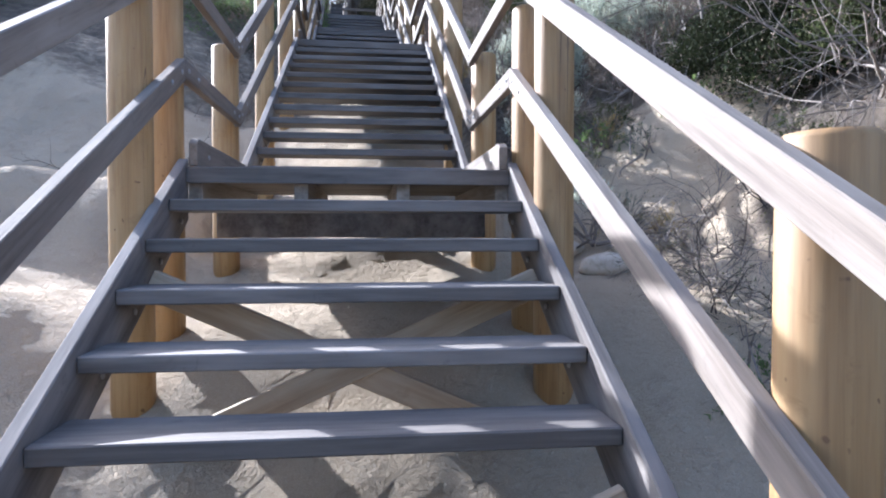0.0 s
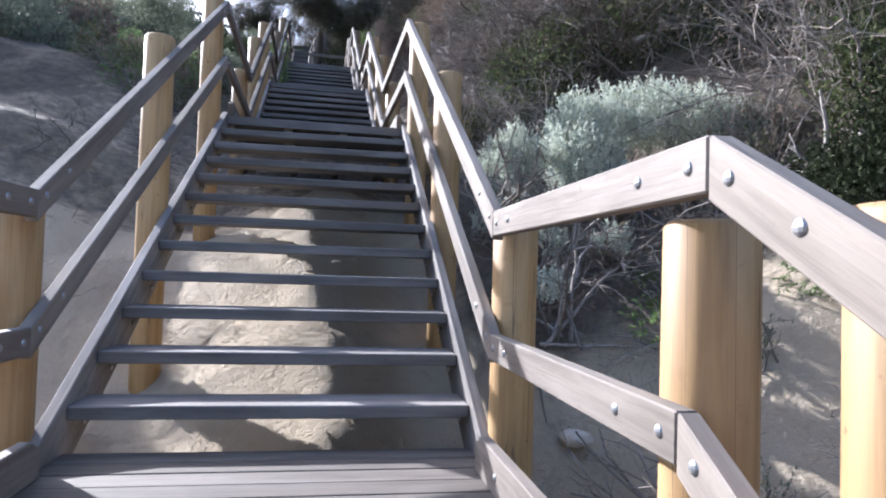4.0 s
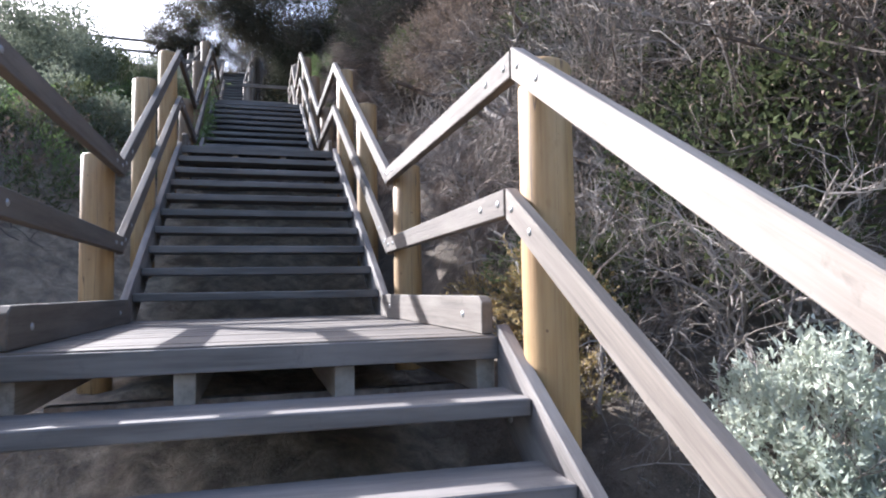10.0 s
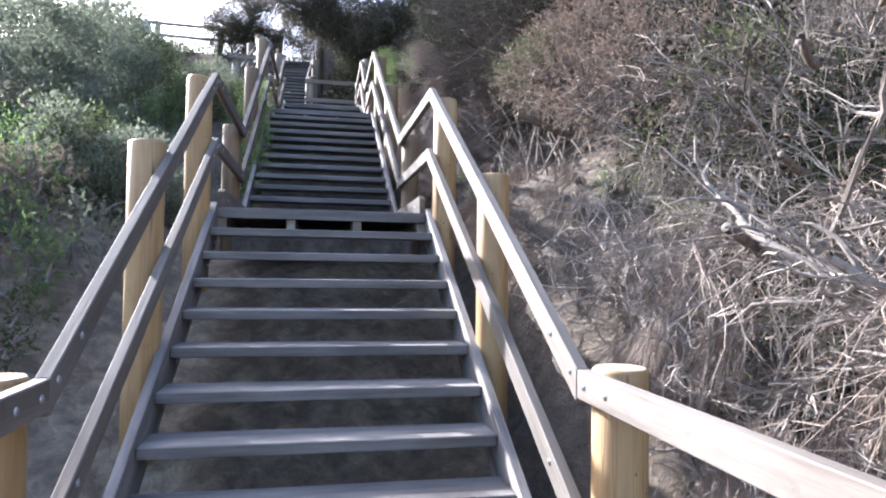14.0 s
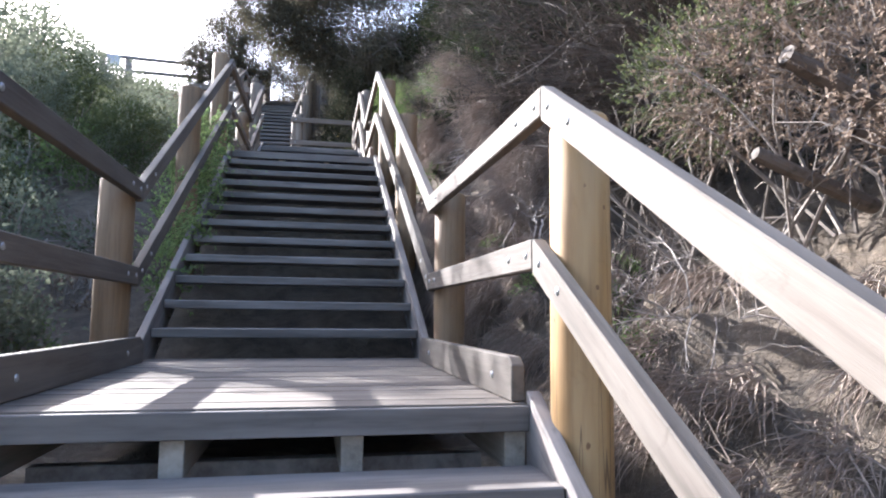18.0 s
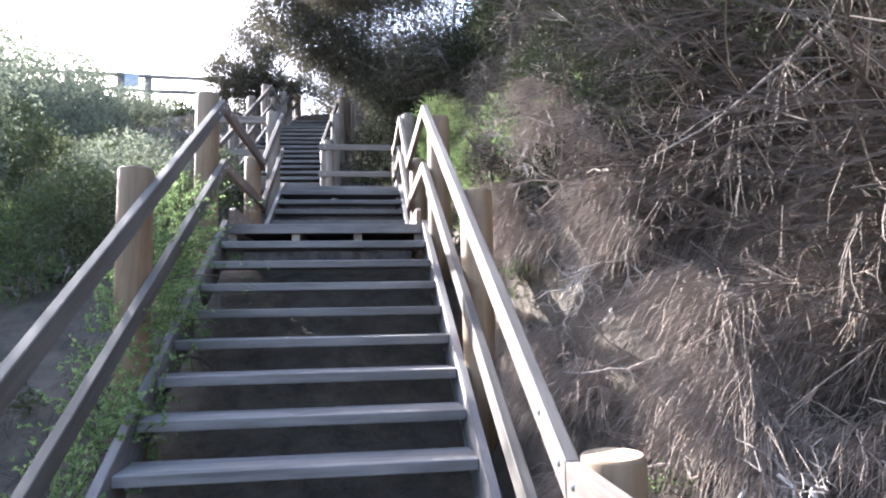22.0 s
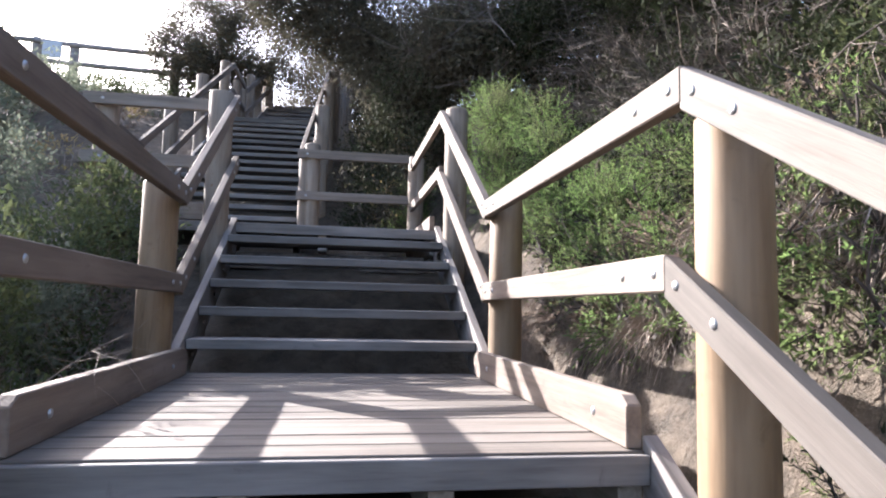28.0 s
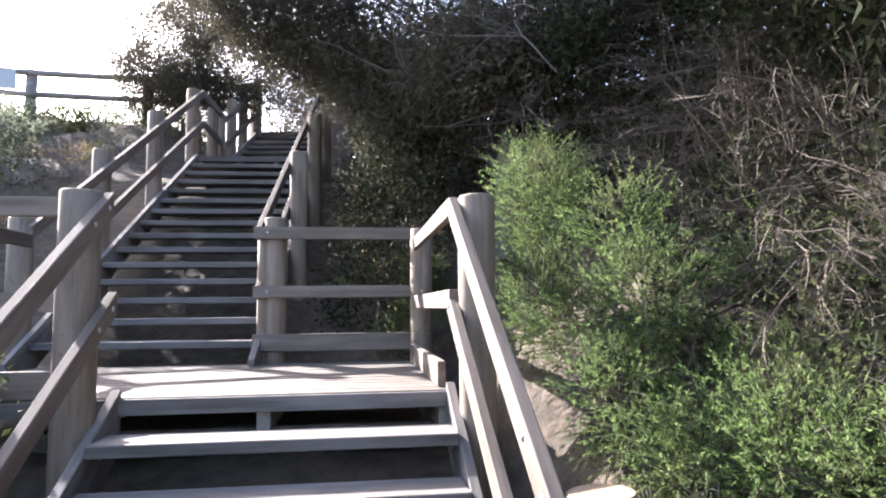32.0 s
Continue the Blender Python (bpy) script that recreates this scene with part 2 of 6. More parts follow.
def bark(name, a, c2, c3):
    m, nt, b, out = material(name)
    geo = nt.nodes.new("ShaderNodeNewGeometry")
    tc = nt.nodes.new("ShaderNodeTexCoord")
    f = noise_node(nt, tc.outputs["Object"], 30.0, 4.0)
    c = mix_color(nt, geo.outputs["Random Per Island"], a, c2)
    c = mix_color(nt, ramp(nt, f, 0.5, 0.75), c, c3)
    nt.links.new(c, b.inputs["Base Color"])
    b.inputs["Roughness"].default_value = 0.85
    return m


TWIG = bark("grey_dead_twig", (0.12, 0.10, 0.085), (0.28, 0.245, 0.215), (0.085, 0.068, 0.055))
PALE = bark("bleached_branch", (0.25, 0.215, 0.19), (0.37, 0.33, 0.295), (0.18, 0.155, 0.13))
# brown taken down almost to black, standing for shade among the thicket's twigs
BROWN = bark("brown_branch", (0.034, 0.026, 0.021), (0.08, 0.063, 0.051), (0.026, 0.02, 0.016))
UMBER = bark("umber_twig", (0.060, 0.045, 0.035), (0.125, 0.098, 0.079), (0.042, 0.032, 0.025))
STRAW = bark("dry_straw", (0.15, 0.113, 0.088), (0.30, 0.24, 0.195), (0.105, 0.08, 0.062))
ROCK = bark("pale_limestone", (0.46, 0.40, 0.32), (0.50, 0.44, 0.36), (0.36, 0.30, 0.23))
TRUNK = bark("grey_trunk", (0.075, 0.062, 0.052), (0.13, 0.11, 0.093), (0.055, 0.045, 0.038))
WHITE = steel("painted_sign_plate")

# ---------------------------------------------------------------- mesh helpers


def part(name, bm, mat, parent, label="", bevel=0.0, m=None):
    me = bpy.data.meshes.new(name)
    if bevel:
        bmesh.ops.bevel(bm, geom=bm.edges[:], offset=bevel, segments=1, affect="EDGES", clamp_overlap=True)
    bmesh.ops.recalc_face_normals(bm, faces=bm.faces[:])
    bm.to_mesh(me)
    bm.free()
    return link(name, me, mat, parent, label, m)


def link(name, me, mat, parent, label="", m=None):
    if mat is not None and not me.materials:
        me.materials.append(mat)
    ob = new(name, me)
    if parent is not None:
        ob.parent = parent
    if m is not None:
        ob.matrix_basis = m
    if label:
        ob["label"] = label
    return ob


def thing(name, m, label, category, group="", kind=""):
    ob = new(name)
    ob.empty_display_size = 0.1
    ob.matrix_basis = m
    return tagged(ob, label, category, group, kind)


def prism(bm, poly, axis, a, b):
    """Extrudes a polygon from a to b along an axis; the polygon lies in the other two axes, in order."""
    def at(p, t):
        v = list(p)
        v.insert(axis, t)
        return v
    lo = [bm.verts.new(at(p, a)) for p in poly]
    hi = [bm.verts.new(at(p, b)) for p in poly]
    n = len(poly)
    bm.faces.new(lo)
    bm.faces.new(hi[::-1])
    for i in range(n):
        bm.faces.new((lo[i], hi[i], hi[(i + 1) % n], lo[(i + 1) % n]))
    return bm


def box(x0, x1, y0, y1, z0, z1):
    return prism(bmesh.new(), [(x0, y0), (x1, y0), (x1, y1), (x0, y1)], 2, z0, z1)


def slanted(x0, x1, y0, z0, y1, z1, depth):
    """A board along y with plumb ends, its top edge from (y0, z0) to (y1, z1)."""
    h = depth * math.hypot(1.0, (z1 - z0) / (y1 - y0))
    return prism(bmesh.new(), [(y0, z0 - h), (y1, z1 - h), (y1, z1), (y0, z0)], 0, x0, x1)


def round_post(radius, z0, z1, seed):
    """A turned log with a chamfered top and a slightly uneven girth."""
    rng = random.Random(seed)
    bm = bmesh.new()
    n = 20
    levels = [(z0, 1.0), (z0 + (z1 - z0) * 0.35, 1.0 + rng.uniform(-0.02, 0.02)), (z0 + (z1 - z0) * 0.7, 1.0 + rng.uniform(-0.02, 0.02)), (z1 - 0.012, 0.99), (z1, 0.90)]
    rings = []
    for z, s in levels:
        tilt = rng.uniform(-0.006, 0.006) if z == z1 else 0.0
        rings.append([bm.verts.new((radius * s * math.cos(2 * math.pi * i / n), radius * s * math.sin(2 * math.pi * i / n), z + tilt * math.cos(2 * math.pi * i / n))) for i in range(n)])
    for lo, hi in zip(rings, rings[1:]):
        for i in range(n):
            f = bm.faces.new((lo[i], lo[(i + 1) % n], hi[(i + 1) % n], hi[i]))
            f.smooth = True
    bm.faces.new(rings[0][::-1])
    top = bm.faces.new(rings[-1])
    top.material_index = 1
    return bm


def array_mesh(name, verts, faces, smooth=False):
    """A mesh from numpy arrays: (n, 3) vertices and (m, k) faces."""
    me = bpy.data.meshes.new(name)
    verts, faces = np.asarray(verts, np.float32), np.asarray(faces, np.int32)
    me.vertices.add(len(verts))
    me.vertices.foreach_set("co", verts.ravel())
    k = faces.shape[1]
    me.loops.add(faces.size)
    me.loops.foreach_set("vertex_index", faces.ravel())
    me.polygons.add(len(faces))
    me.polygons.foreach_set("loop_start", np.arange(0, faces.size, k, dtype=np.int32))
    me.polygons.foreach_set("use_smooth", np.full(len(faces), smooth))
    me.update(calc_edges=True)
    return me


def tubes(lines, radii, sides=3):
    """Tubes round polylines: lines (m, k, 3), radii (m, k). Returns vertices and quads."""
    lines, radii = np.asarray(lines, float), np.asarray(radii, float)
    m, k, _ = lines.shape
    d = np.gradient(lines, axis=1)
    d /= np.linalg.norm(d, axis=2, keepdims=True) + 1e-9
    ref = np.where(np.abs(d[..., 2:3]) < 0.9, np.array([0.0, 0.0, 1.0]), np.array([1.0, 0.0, 0.0]))
    u = np.cross(d, ref)
    u /= np.linalg.norm(u, axis=2, keepdims=True) + 1e-9
    v = np.cross(d, u)
    ang = np.arange(sides) * 2 * np.pi / sides
    ring = lines[:, :, None] + radii[:, :, None, None] * (np.cos(ang)[:, None] * u[:, :, None] + np.sin(ang)[:, None] * v[:, :, None])
    idx = np.arange(m * k * sides).reshape(m, k, sides)
    a, b = idx[:, :-1], idx[:, 1:]
    quads = np.stack([a, np.roll(a, -1, 2), np.roll(b, -1, 2), b], -1).reshape(-1, 4)
    return ring.reshape(-1, 3), quads


def leaf_cards(rng, pos, aim, length, width, droop=0.0):
    """Small pointed leaves, one triangle each: at pos (n, 3), pointing along aim (n, 3)."""
    n = len(pos)
    aim = aim / (np.linalg.norm(aim, axis=1, keepdims=True) + 1e-9)
    side = np.cross(aim, rng.normal(size=(n, 3)))
    side /= np.linalg.norm(side, axis=1, keepdims=True) + 1e-9
    ln = (length * rng.uniform(0.6, 1.3, n))[:, None]
    wd = (width * rng.uniform(0.7, 1.3, n))[:, None]
    foot = pos + aim * ln * rng.uniform(0.05, 0.4, (n, 1))
    tip = pos + aim * ln - np.array([0, 0, 1.0]) * droop * ln
    verts = np.stack([pos - side * wd * 0.35, foot + side * wd * 0.65, tip], 1).reshape(-1, 3)
    return verts, np.arange(3 * n).reshape(-1, 3)


def spikes(lines, radii):
    """Fine tapering twigs through three points each, three-sided, closed to a point. Returns vertices and triangles."""
    lines, radii = np.asarray(lines, float), np.asarray(radii, float)
    m = len(lines)
    d = lines[:, 1:] - lines[:, :-1]
    d /= np.linalg.norm(d, axis=2, keepdims=True) + 1e-9
    ref = np.where(np.abs(d[..., 2:3]) < 0.9, np.array([0.0, 0.0, 1.0]), np.array([1.0, 0.0, 0.0]))
    u = np.cross(d, ref)
    u /= np.linalg.norm(u, axis=2, keepdims=True) + 1e-9
    v = np.cross(d, u)
    ang = np.arange(3) * 2 * np.pi / 3
    ring = lines[:, :2, None] + radii[:, :2, None, None] * (np.cos(ang)[:, None] * u[:, :, None] + np.sin(ang)[:, None] * v[:, :, None])
    verts = np.concatenate([ring.reshape(m, 6, 3), lines[:, 2:3]], 1)
    tri = np.array([(0, 1, 4), (0, 4, 3), (1, 2, 5), (1, 5, 4), (2, 0, 3), (2, 3, 5), (3, 4, 6), (4, 5, 6), (5, 3, 6)])
    return verts.reshape(-1, 3), (np.arange(m)[:, None, None] * 7 + tri).reshape(-1, 3)


def wander(rng, start, aim, length, k, bend, sag=0.0):
    """Crooked lines from start (n, 3) along aim (n, 3): (n, k, 3)."""
    n = len(start)
    d = aim / (np.linalg.norm(aim, axis=1, keepdims=True) + 1e-9)
    out = [start]
    step = (np.broadcast_to(length, (n,)) / (k - 1))[:, None]
    for _ in range(k - 1):
        d = d + rng.normal(size=(n, 3)) * bend - np.array([0, 0, sag])
        d = d / (np.linalg.norm(d, axis=1, keepdims=True) + 1e-9)
        out.append(out[-1] + d * step)
    return np.stack(out, 1)


def joined(pieces):
    vs, fs, n = [], [], 0
    mixed = len({f.shape[1] for _, f in pieces}) > 1
    for v, f in pieces:
        if mixed and f.shape[1] == 4:
            f = np.concatenate([f[:, [0, 1, 2]], f[:, [0, 2, 3]]])
        vs.append(v)
        fs.append(f + n)
        n += len(v)
    return np.concatenate(vs), np.concatenate(fs)


# ---------------------------------------------------------------- plan
RISE, GOING = 0.18, 0.317
HALF, RAILX = 0.818, 0.814
TOP_H, MID_H, RAIL_D, RAIL_T = 1.005, 0.527, 0.098, 0.045
# landings: centre x, y of the lower edge, deck height; then the length to the next first tread, the risers above
EDGE = [(0.0, -6.9, -2.7), (0.0, -1.704, 0.0), (0.0, 3.490, 2.16), (-0.156, 8.736, 3.96), (-0.340, 14.421, 6.12), (-0.412, 18.222, 7.167)]
LEN = [1.9, 1.704, 2.390, 2.194, 2.098]
RISERS = [15, 12, 10, 12, 6]
A_OFF = [-0.2, -0.119, -0.212, -0.149, -0.205, -0.183]
B_OFF = [-0.60, -0.349, -0.336, -0.368, -0.157]
MID_LAG = 0.085
EDGE[0] = (0.0, EDGE[1][1] - 14 * GOING - LEN[0], -15 * RISE)


def centre(y):
    return float(np.interp(y, [e[1] for e in EDGE], [e[0] for e in EDGE]))


def stair_height(y):
    """The height of the walking line at y."""
    ys, zs = [EDGE[0][1]], [EDGE[0][2]]
    for k in range(5):
        ys += [EDGE[k][1] + LEN[k], EDGE[k + 1][1]]
        zs += [EDGE[k][2], EDGE[k + 1][2]]
    ys += [20.16, 24.60, 26.2, 28.8, 60.0]
    zs += [7.167, 9.867, 9.867, 11.2, 11.6]
    return float(np.interp(y, ys, zs))


# ---------------------------------------------------------------- ground


def smooth01(t):
    t = np.clip(t, 0.0, 1.0)
    return t * t * (3 - 2 * t)


STAIR_Y = np.linspace(-40, 60, 1001)
STAIR_Z = np.array([stair_height(float(y)) for y in STAIR_Y])
_ker = np.hanning(15)
STAIR_S = np.convolve(np.pad(STAIR_Z, 7, mode="edge"), _ker / _ker.sum(), mode="valid")
CENTRE_X = np.array([centre(float(y)) if y < 19 else -0.412 for y in STAIR_Y])
CLEAR_Y = [-40, -6, -4, -2, -0.4, 0.3, 3.1, 3.6, 5.4, 6.0, 8.6, 9.5, 30]
CLEAR_Z = [0.75, 0.78, 0.80, 0.84, 0.68, 0.44, 0.56, 0.58, 0.38, 0.33, 0.50, 0.36, 0.33]
RIGHT_Y = [-40, -2.0, 0.5, 3.0, 5.0, 7.0, 8.6, 9.8, 11.2, 13.0, 16.0, 19.0, 21.0, 25.0, 40.0]
RIGHT_NEAR = [0.10, 0.30, 0.34, 0.30, 0.40, 0.5, 0.5, 0.45, 0.7, 0.8, 0.7, 0.5, 0.45, 0.3, 0.3]
RIGHT_STEP = [0.0, 0.0, 0.0, 0.05, 0.2, 0.45, 0.35, 0.20, 0.7, 1.05, 0.5, 0.4, 0.45, 0.3, 0.0]
RIGHT_FAR = [0.55, 0.70, 0.80, 0.85, 0.85, 0.80, 0.8, 0.8, 0.8, 0.75, 0.70, 0.60, 0.50, 0.35, 0.2]
# raised beside some flights so the slope keeps low sun from under the stairs
LEFT_NEAR = [0.30, 0.30, -0.08, -0.02, 0.30, 0.34, 0.40, 0.50, 0.18, 0.08, 0.02, 0.0, 0.05, 0.05, 0.05]
LEFT_FAR = [0.05, 0.05, 0.05, 0.06, 0.08, 0.10, 0.11, 0.12, 0.13, 0.14, 0.14, 0.10, 0.05, 0.0, 0.0]


def ground_z(x, y):
    """The height of the dune at arrays x, y."""
    x, y = np.asarray(x, float), np.asarray(y, float)
    cx = np.interp(y, STAIR_Y, CENTRE_X)
    base = np.interp(y, STAIR_Y, STAIR_S) - np.interp(y, CLEAR_Y, CLEAR_Z)
    dr = np.maximum(x - cx - 1.0, 0.0)
    dl = np.maximum(cx - x - np.where(y > 19, 2.1, 1.0), 0.0)
    near_r, far_r = np.interp(y, RIGHT_Y, RIGHT_NEAR), np.interp(y, RIGHT_Y, RIGHT_FAR)
    near_l, far_l = np.interp(y, RIGHT_Y, LEFT_NEAR), np.interp(y, RIGHT_Y, LEFT_FAR)
    up_r = near_r * np.minimum(dr, 1.3) + far_r * np.clip(dr - 1.3, 0, 9)
    up_r = up_r + np.interp(y, RIGHT_Y, RIGHT_STEP) * smooth01(dr / 0.55)
    wide = np.interp(y, [7.6, 8.6, 10.4, 11.4], [3.0, 1.3, 1.3, 3.0])
    up_l = near_l * np.minimum(dl, wide) + far_l * np.clip(dl - wide, 0, 9)
    lump = 0.10 * np.sin(1.3 * x + 0.7 * y) * np.sin(0.9 * y - 0.5 * x) + 0.04 * np.sin(3.1 * x - 1.7 * y) * np.sin(2.7 * y + 1.1)
    ridge = 0.55 * smooth01((y - 23.5) / 4.0) * smooth01((-2.4 - x) / 2.0) * smooth01((60 - y) / 20)
    # a ridge of blown sand under the second flight, falling away to both sides
    crest = cx + 0.10 + 0.10 * np.sin(1.7 * y + 0.4)
    west = np.clip(crest - x, 0.0, crest - cx + 1.0) * np.where(dl > 0, smooth01(1.0 - (dl - 1.0) / 2.5) * (1 - smooth01(dl / 0.3) * smooth01((1.5 - y) / 1.0)), 1.0)
    east = np.clip(x - crest, 0.0, 0.75) * smooth01((1.25 - (x - cx)) / 0.4)
    heap = (0.46 * west + 0.38 * east) * smooth01((y + 0.15) / 0.7) * smooth01((4.9 - y) / 0.9)
    # a bank of sand added beside the first landing, shading the ground under it
    side = 0.52 * smooth01(dl / 0.9) * smooth01((3.2 - dl) / 1.5) * np.exp(-(((y - 0.3) / 0.7) ** 2))
    return base - heap + side + ridge + up_r + up_l + lump * smooth01((dr + dl) * 1.2) + 0.025 * np.sin(5.1 * x + 1.0) * np.sin(4.3 * y)


def spaced(a, b, step, far):
    """Coordinates: fine from a to b, widening out to +-far."""
    mid = list(np.arange(a, b, step))
    lo, hi, s = [a], [b], step
    while hi[-1] < far:
        s *= 1.25
        hi.append(hi[-1] + s)
        lo.append(lo[-1] - s)
    return np.array(lo[:0:-1] + mid + hi)


def build_ground():
    xs, ys = spaced(-6.0, 6.0, 0.10, 900), spaced(-8.0, 32.0, 0.09, 900)
    gx, gy = np.meshgrid(xs, ys)
    gz = ground_z(gx, gy)
    rng = np.random.default_rng(3)
    near = (np.abs(gx) < 6.2) & (gy > -9) & (gy < 33)
    soft = rng.normal(size=gz.shape) * 0.008
    gz = gz + soft * near
    bank = smooth01((gx - np.interp(gy, STAIR_Y, CENTRE_X) - 0.95) / 0.2) * smooth01((gy - 4.5) / 2.0) * near
    gz = gz + bank * (rng.normal(size=gz.shape) * 0.028 + 0.04 * np.sin(9.0 * gx + 3.0 * gy) * np.sin(7.0 * gy - 4.0 * gx))
    # footprints and slumps in the loose sand beside the stairs
    for _ in range(240):
        px, py, r = rng.uniform(-4.5, 3.0), rng.uniform(-6, 9), rng.uniform(0.09, 0.2)
        if abs(px) < 1.0:
            continue
        gz -= 0.045 * np.exp(-(((gx - px) / r) ** 2 + ((gy - py) / (r * 1.5)) ** 2)) * near
    # crumbly ribs of sand washed out under the open treads
    under = (np.abs(gx) < 0.85) & (gy > 0) & (gy < 9)
    rib = np.sin(8.5 * gy + 2.2 * np.sin(2.3 * gx + gy) + 1.4 * np.sin(5.0 * gx)) * np.sin(3.7 * gx + 0.9 * gy)
    gz = gz + under * (0.022 * rib + rng.normal(size=gz.shape) * 0.010)
    n, w = gz.shape
    idx = np.arange(n * w).reshape(n, w)
    quads = np.stack([idx[:-1, :-1], idx[:-1, 1:], idx[1:, 1:], idx[1:, :-1]], -1).reshape(-1, 4)
    me = array_mesh("ground", np.stack([gx, gy, gz], -1).reshape(-1, 3), quads, True)
    cx = np.interp(gy, STAIR_Y, CENTRE_X)
    edge = 0.45 * np.sin(0.9 * gy + 1.0) + 0.25 * np.sin(2.3 * gy + 0.6 * gx) + 0.12 * np.sin(5.1 * gy + 2.0 * gx)
    cx_l = cx + edge
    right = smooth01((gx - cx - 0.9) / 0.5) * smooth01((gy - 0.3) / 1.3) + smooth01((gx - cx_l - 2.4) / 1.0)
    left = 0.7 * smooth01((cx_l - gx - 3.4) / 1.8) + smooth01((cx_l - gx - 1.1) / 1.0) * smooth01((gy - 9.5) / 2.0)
    # litter higher up; the 0.5 term darkens the sand for shade under the treads
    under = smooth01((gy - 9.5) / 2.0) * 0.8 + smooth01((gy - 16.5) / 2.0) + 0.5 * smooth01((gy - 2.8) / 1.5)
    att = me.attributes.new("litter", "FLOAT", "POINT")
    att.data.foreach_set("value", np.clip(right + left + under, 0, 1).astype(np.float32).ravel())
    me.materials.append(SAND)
    ob = new("ground", me)
    tagged(ob, "pale dune sand turning to brown leaf litter under the scrub, darkened for shade up the stairway", "ground", kind="structure")


build_ground()

# ---------------------------------------------------------------- timber stairway


def section(k):
    """The pose of stretch k, from one landing's lower edge to the next, and its length."""
    (x0, y0, z0), (x1, y1, _) = EDGE[k], EDGE[k + 1]
    return pose(x0, y0, z0, 0, 0, -math.degrees(math.atan2(x1 - x0, y1 - y0))), math.hypot(x1 - x0, y1 - y0)


def bolt(parent, x, y, z, face=-1, axis="x"):
    """A round-headed coach bolt, standing proud of a face."""
    bm = bmesh.new()
    bmesh.ops.create_uvsphere(bm, u_segments=10, v_segments=6, radius=0.0135)
    for v in bm.verts:
        v.co.x *= 0.55
    m = pose(x, y, z) if axis == "x" else pose(x, y, z, 0, 0, 90)
    if "bolt" in BOLT:
        bm.free()
        ob = link("bolt", BOLT["bolt"], None, parent, "", m)
    else:
        ob = part("bolt", bm, STEEL, parent, "", 0.0, m)
        BOLT["bolt"] = ob.data
    return ob


BOLT = {}


def post(parent, x, y, top, bottom, radius=0.094, tilt=0.0, mat=None):
    seed = int(abs(x * 977 + y * 131) * 10)
    ob = part("post", round_post(radius, bottom, top, seed), mat or POST, parent, "", 0.0, pose(x, y, 0, tilt, tilt * 0.7, seed % 360))
    ob.data.materials.append(ENDGRAIN)
    return ob


def tread(parent, half, y, z, share):
    """One heavy plank with worn edges, its nose at y and its top at z."""
    if half not in share:
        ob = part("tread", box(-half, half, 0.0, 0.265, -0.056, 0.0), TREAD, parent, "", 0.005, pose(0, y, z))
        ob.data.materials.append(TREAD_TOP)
        # upward faces take the paler tone, all others the dark one
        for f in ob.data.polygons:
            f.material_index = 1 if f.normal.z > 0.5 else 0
        share[half] = ob.data
        return ob
    return link("tread", share[half], None, parent, "", pose(0, y, z))


SHARE = {}
# world y of the posts by stretch: foot of the flight, half-way, head of the flight
POST_Y = [(-8.1, -3.95, -2.10), (-0.20, 1.60, 3.31), (5.50, 7.12, 8.61), (10.57, 12.52, 14.20), (16.37, None, 18.00)]


def flight(k, m, half, y0, n, last=None, label=""):
    """A flight: treads between two stringers, from the first nosing at y0, to n - 1 treads."""
    ob = thing("stair_flight", m, label, "stairs", "flights of the stairway")
    for j in range(1, n):
        tread(ob, half, y0 + (j - 1) * GOING, j * RISE, SHARE)
    y1, z1 = (y0 + (n - 1) * GOING, n * RISE) if last is None else last
    for s in (-1, 1):
        a, b = (half + 0.002, half + 0.05) if s > 0 else (-half - 0.05, -half - 0.002)
        lead = 0.30
        g = slanted(a, b, y0 - lead, RISE - lead * RISE / GOING + 0.04, y1 + 0.02, z1 + 0.04, 0.27)
        st = part("stringer", g, STRING, ob, "", 0.004)
        for j in range(1, n):
            bolt(st, s * (half - 0.004), y0 + (j - 1) * GOING + 0.19, j * RISE - 0.10)
    return ob


def landing(m, half, length, label, left=None, boards=0.14):
    """A deck of boards across joists; local y from the lower edge at 0."""
    ob = thing("landing_deck", m, label, "deck", "landings of the stairway")
    x0, x1 = (-half if left is None else left), half
    n = max(2, round(length / boards))
    w = length / n
    me = None
    for i in range(n):
        if me is None:
            me = part("deck_board", box(x0, x1, 0.004, w - 0.004, -0.045, 0.0), DECK, ob, "", 0.003, pose(0, i * w, 0)).data
        else:
            link("deck_board", me, None, ob, "", pose(0, i * w, random.uniform(-0.0015, 0.0015)))
    part("fascia", box(x0, x1, -0.028, -0.001, -0.085, -0.006), TREAD, ob, "", 0.003)
    for x in np.linspace(x0 + 0.03, x1 - 0.03, 4):
        part("joist", box(x - 0.035, x + 0.035, 0.03, length - 0.02, -0.21, -0.047), JOIST, ob, "", 0.003)
    part("bearer", box(x0 + 0.07, x1 - 0.07, 0.30, 0.36, -0.36, -0.215), STRING, ob, "", 0.003)
    return ob


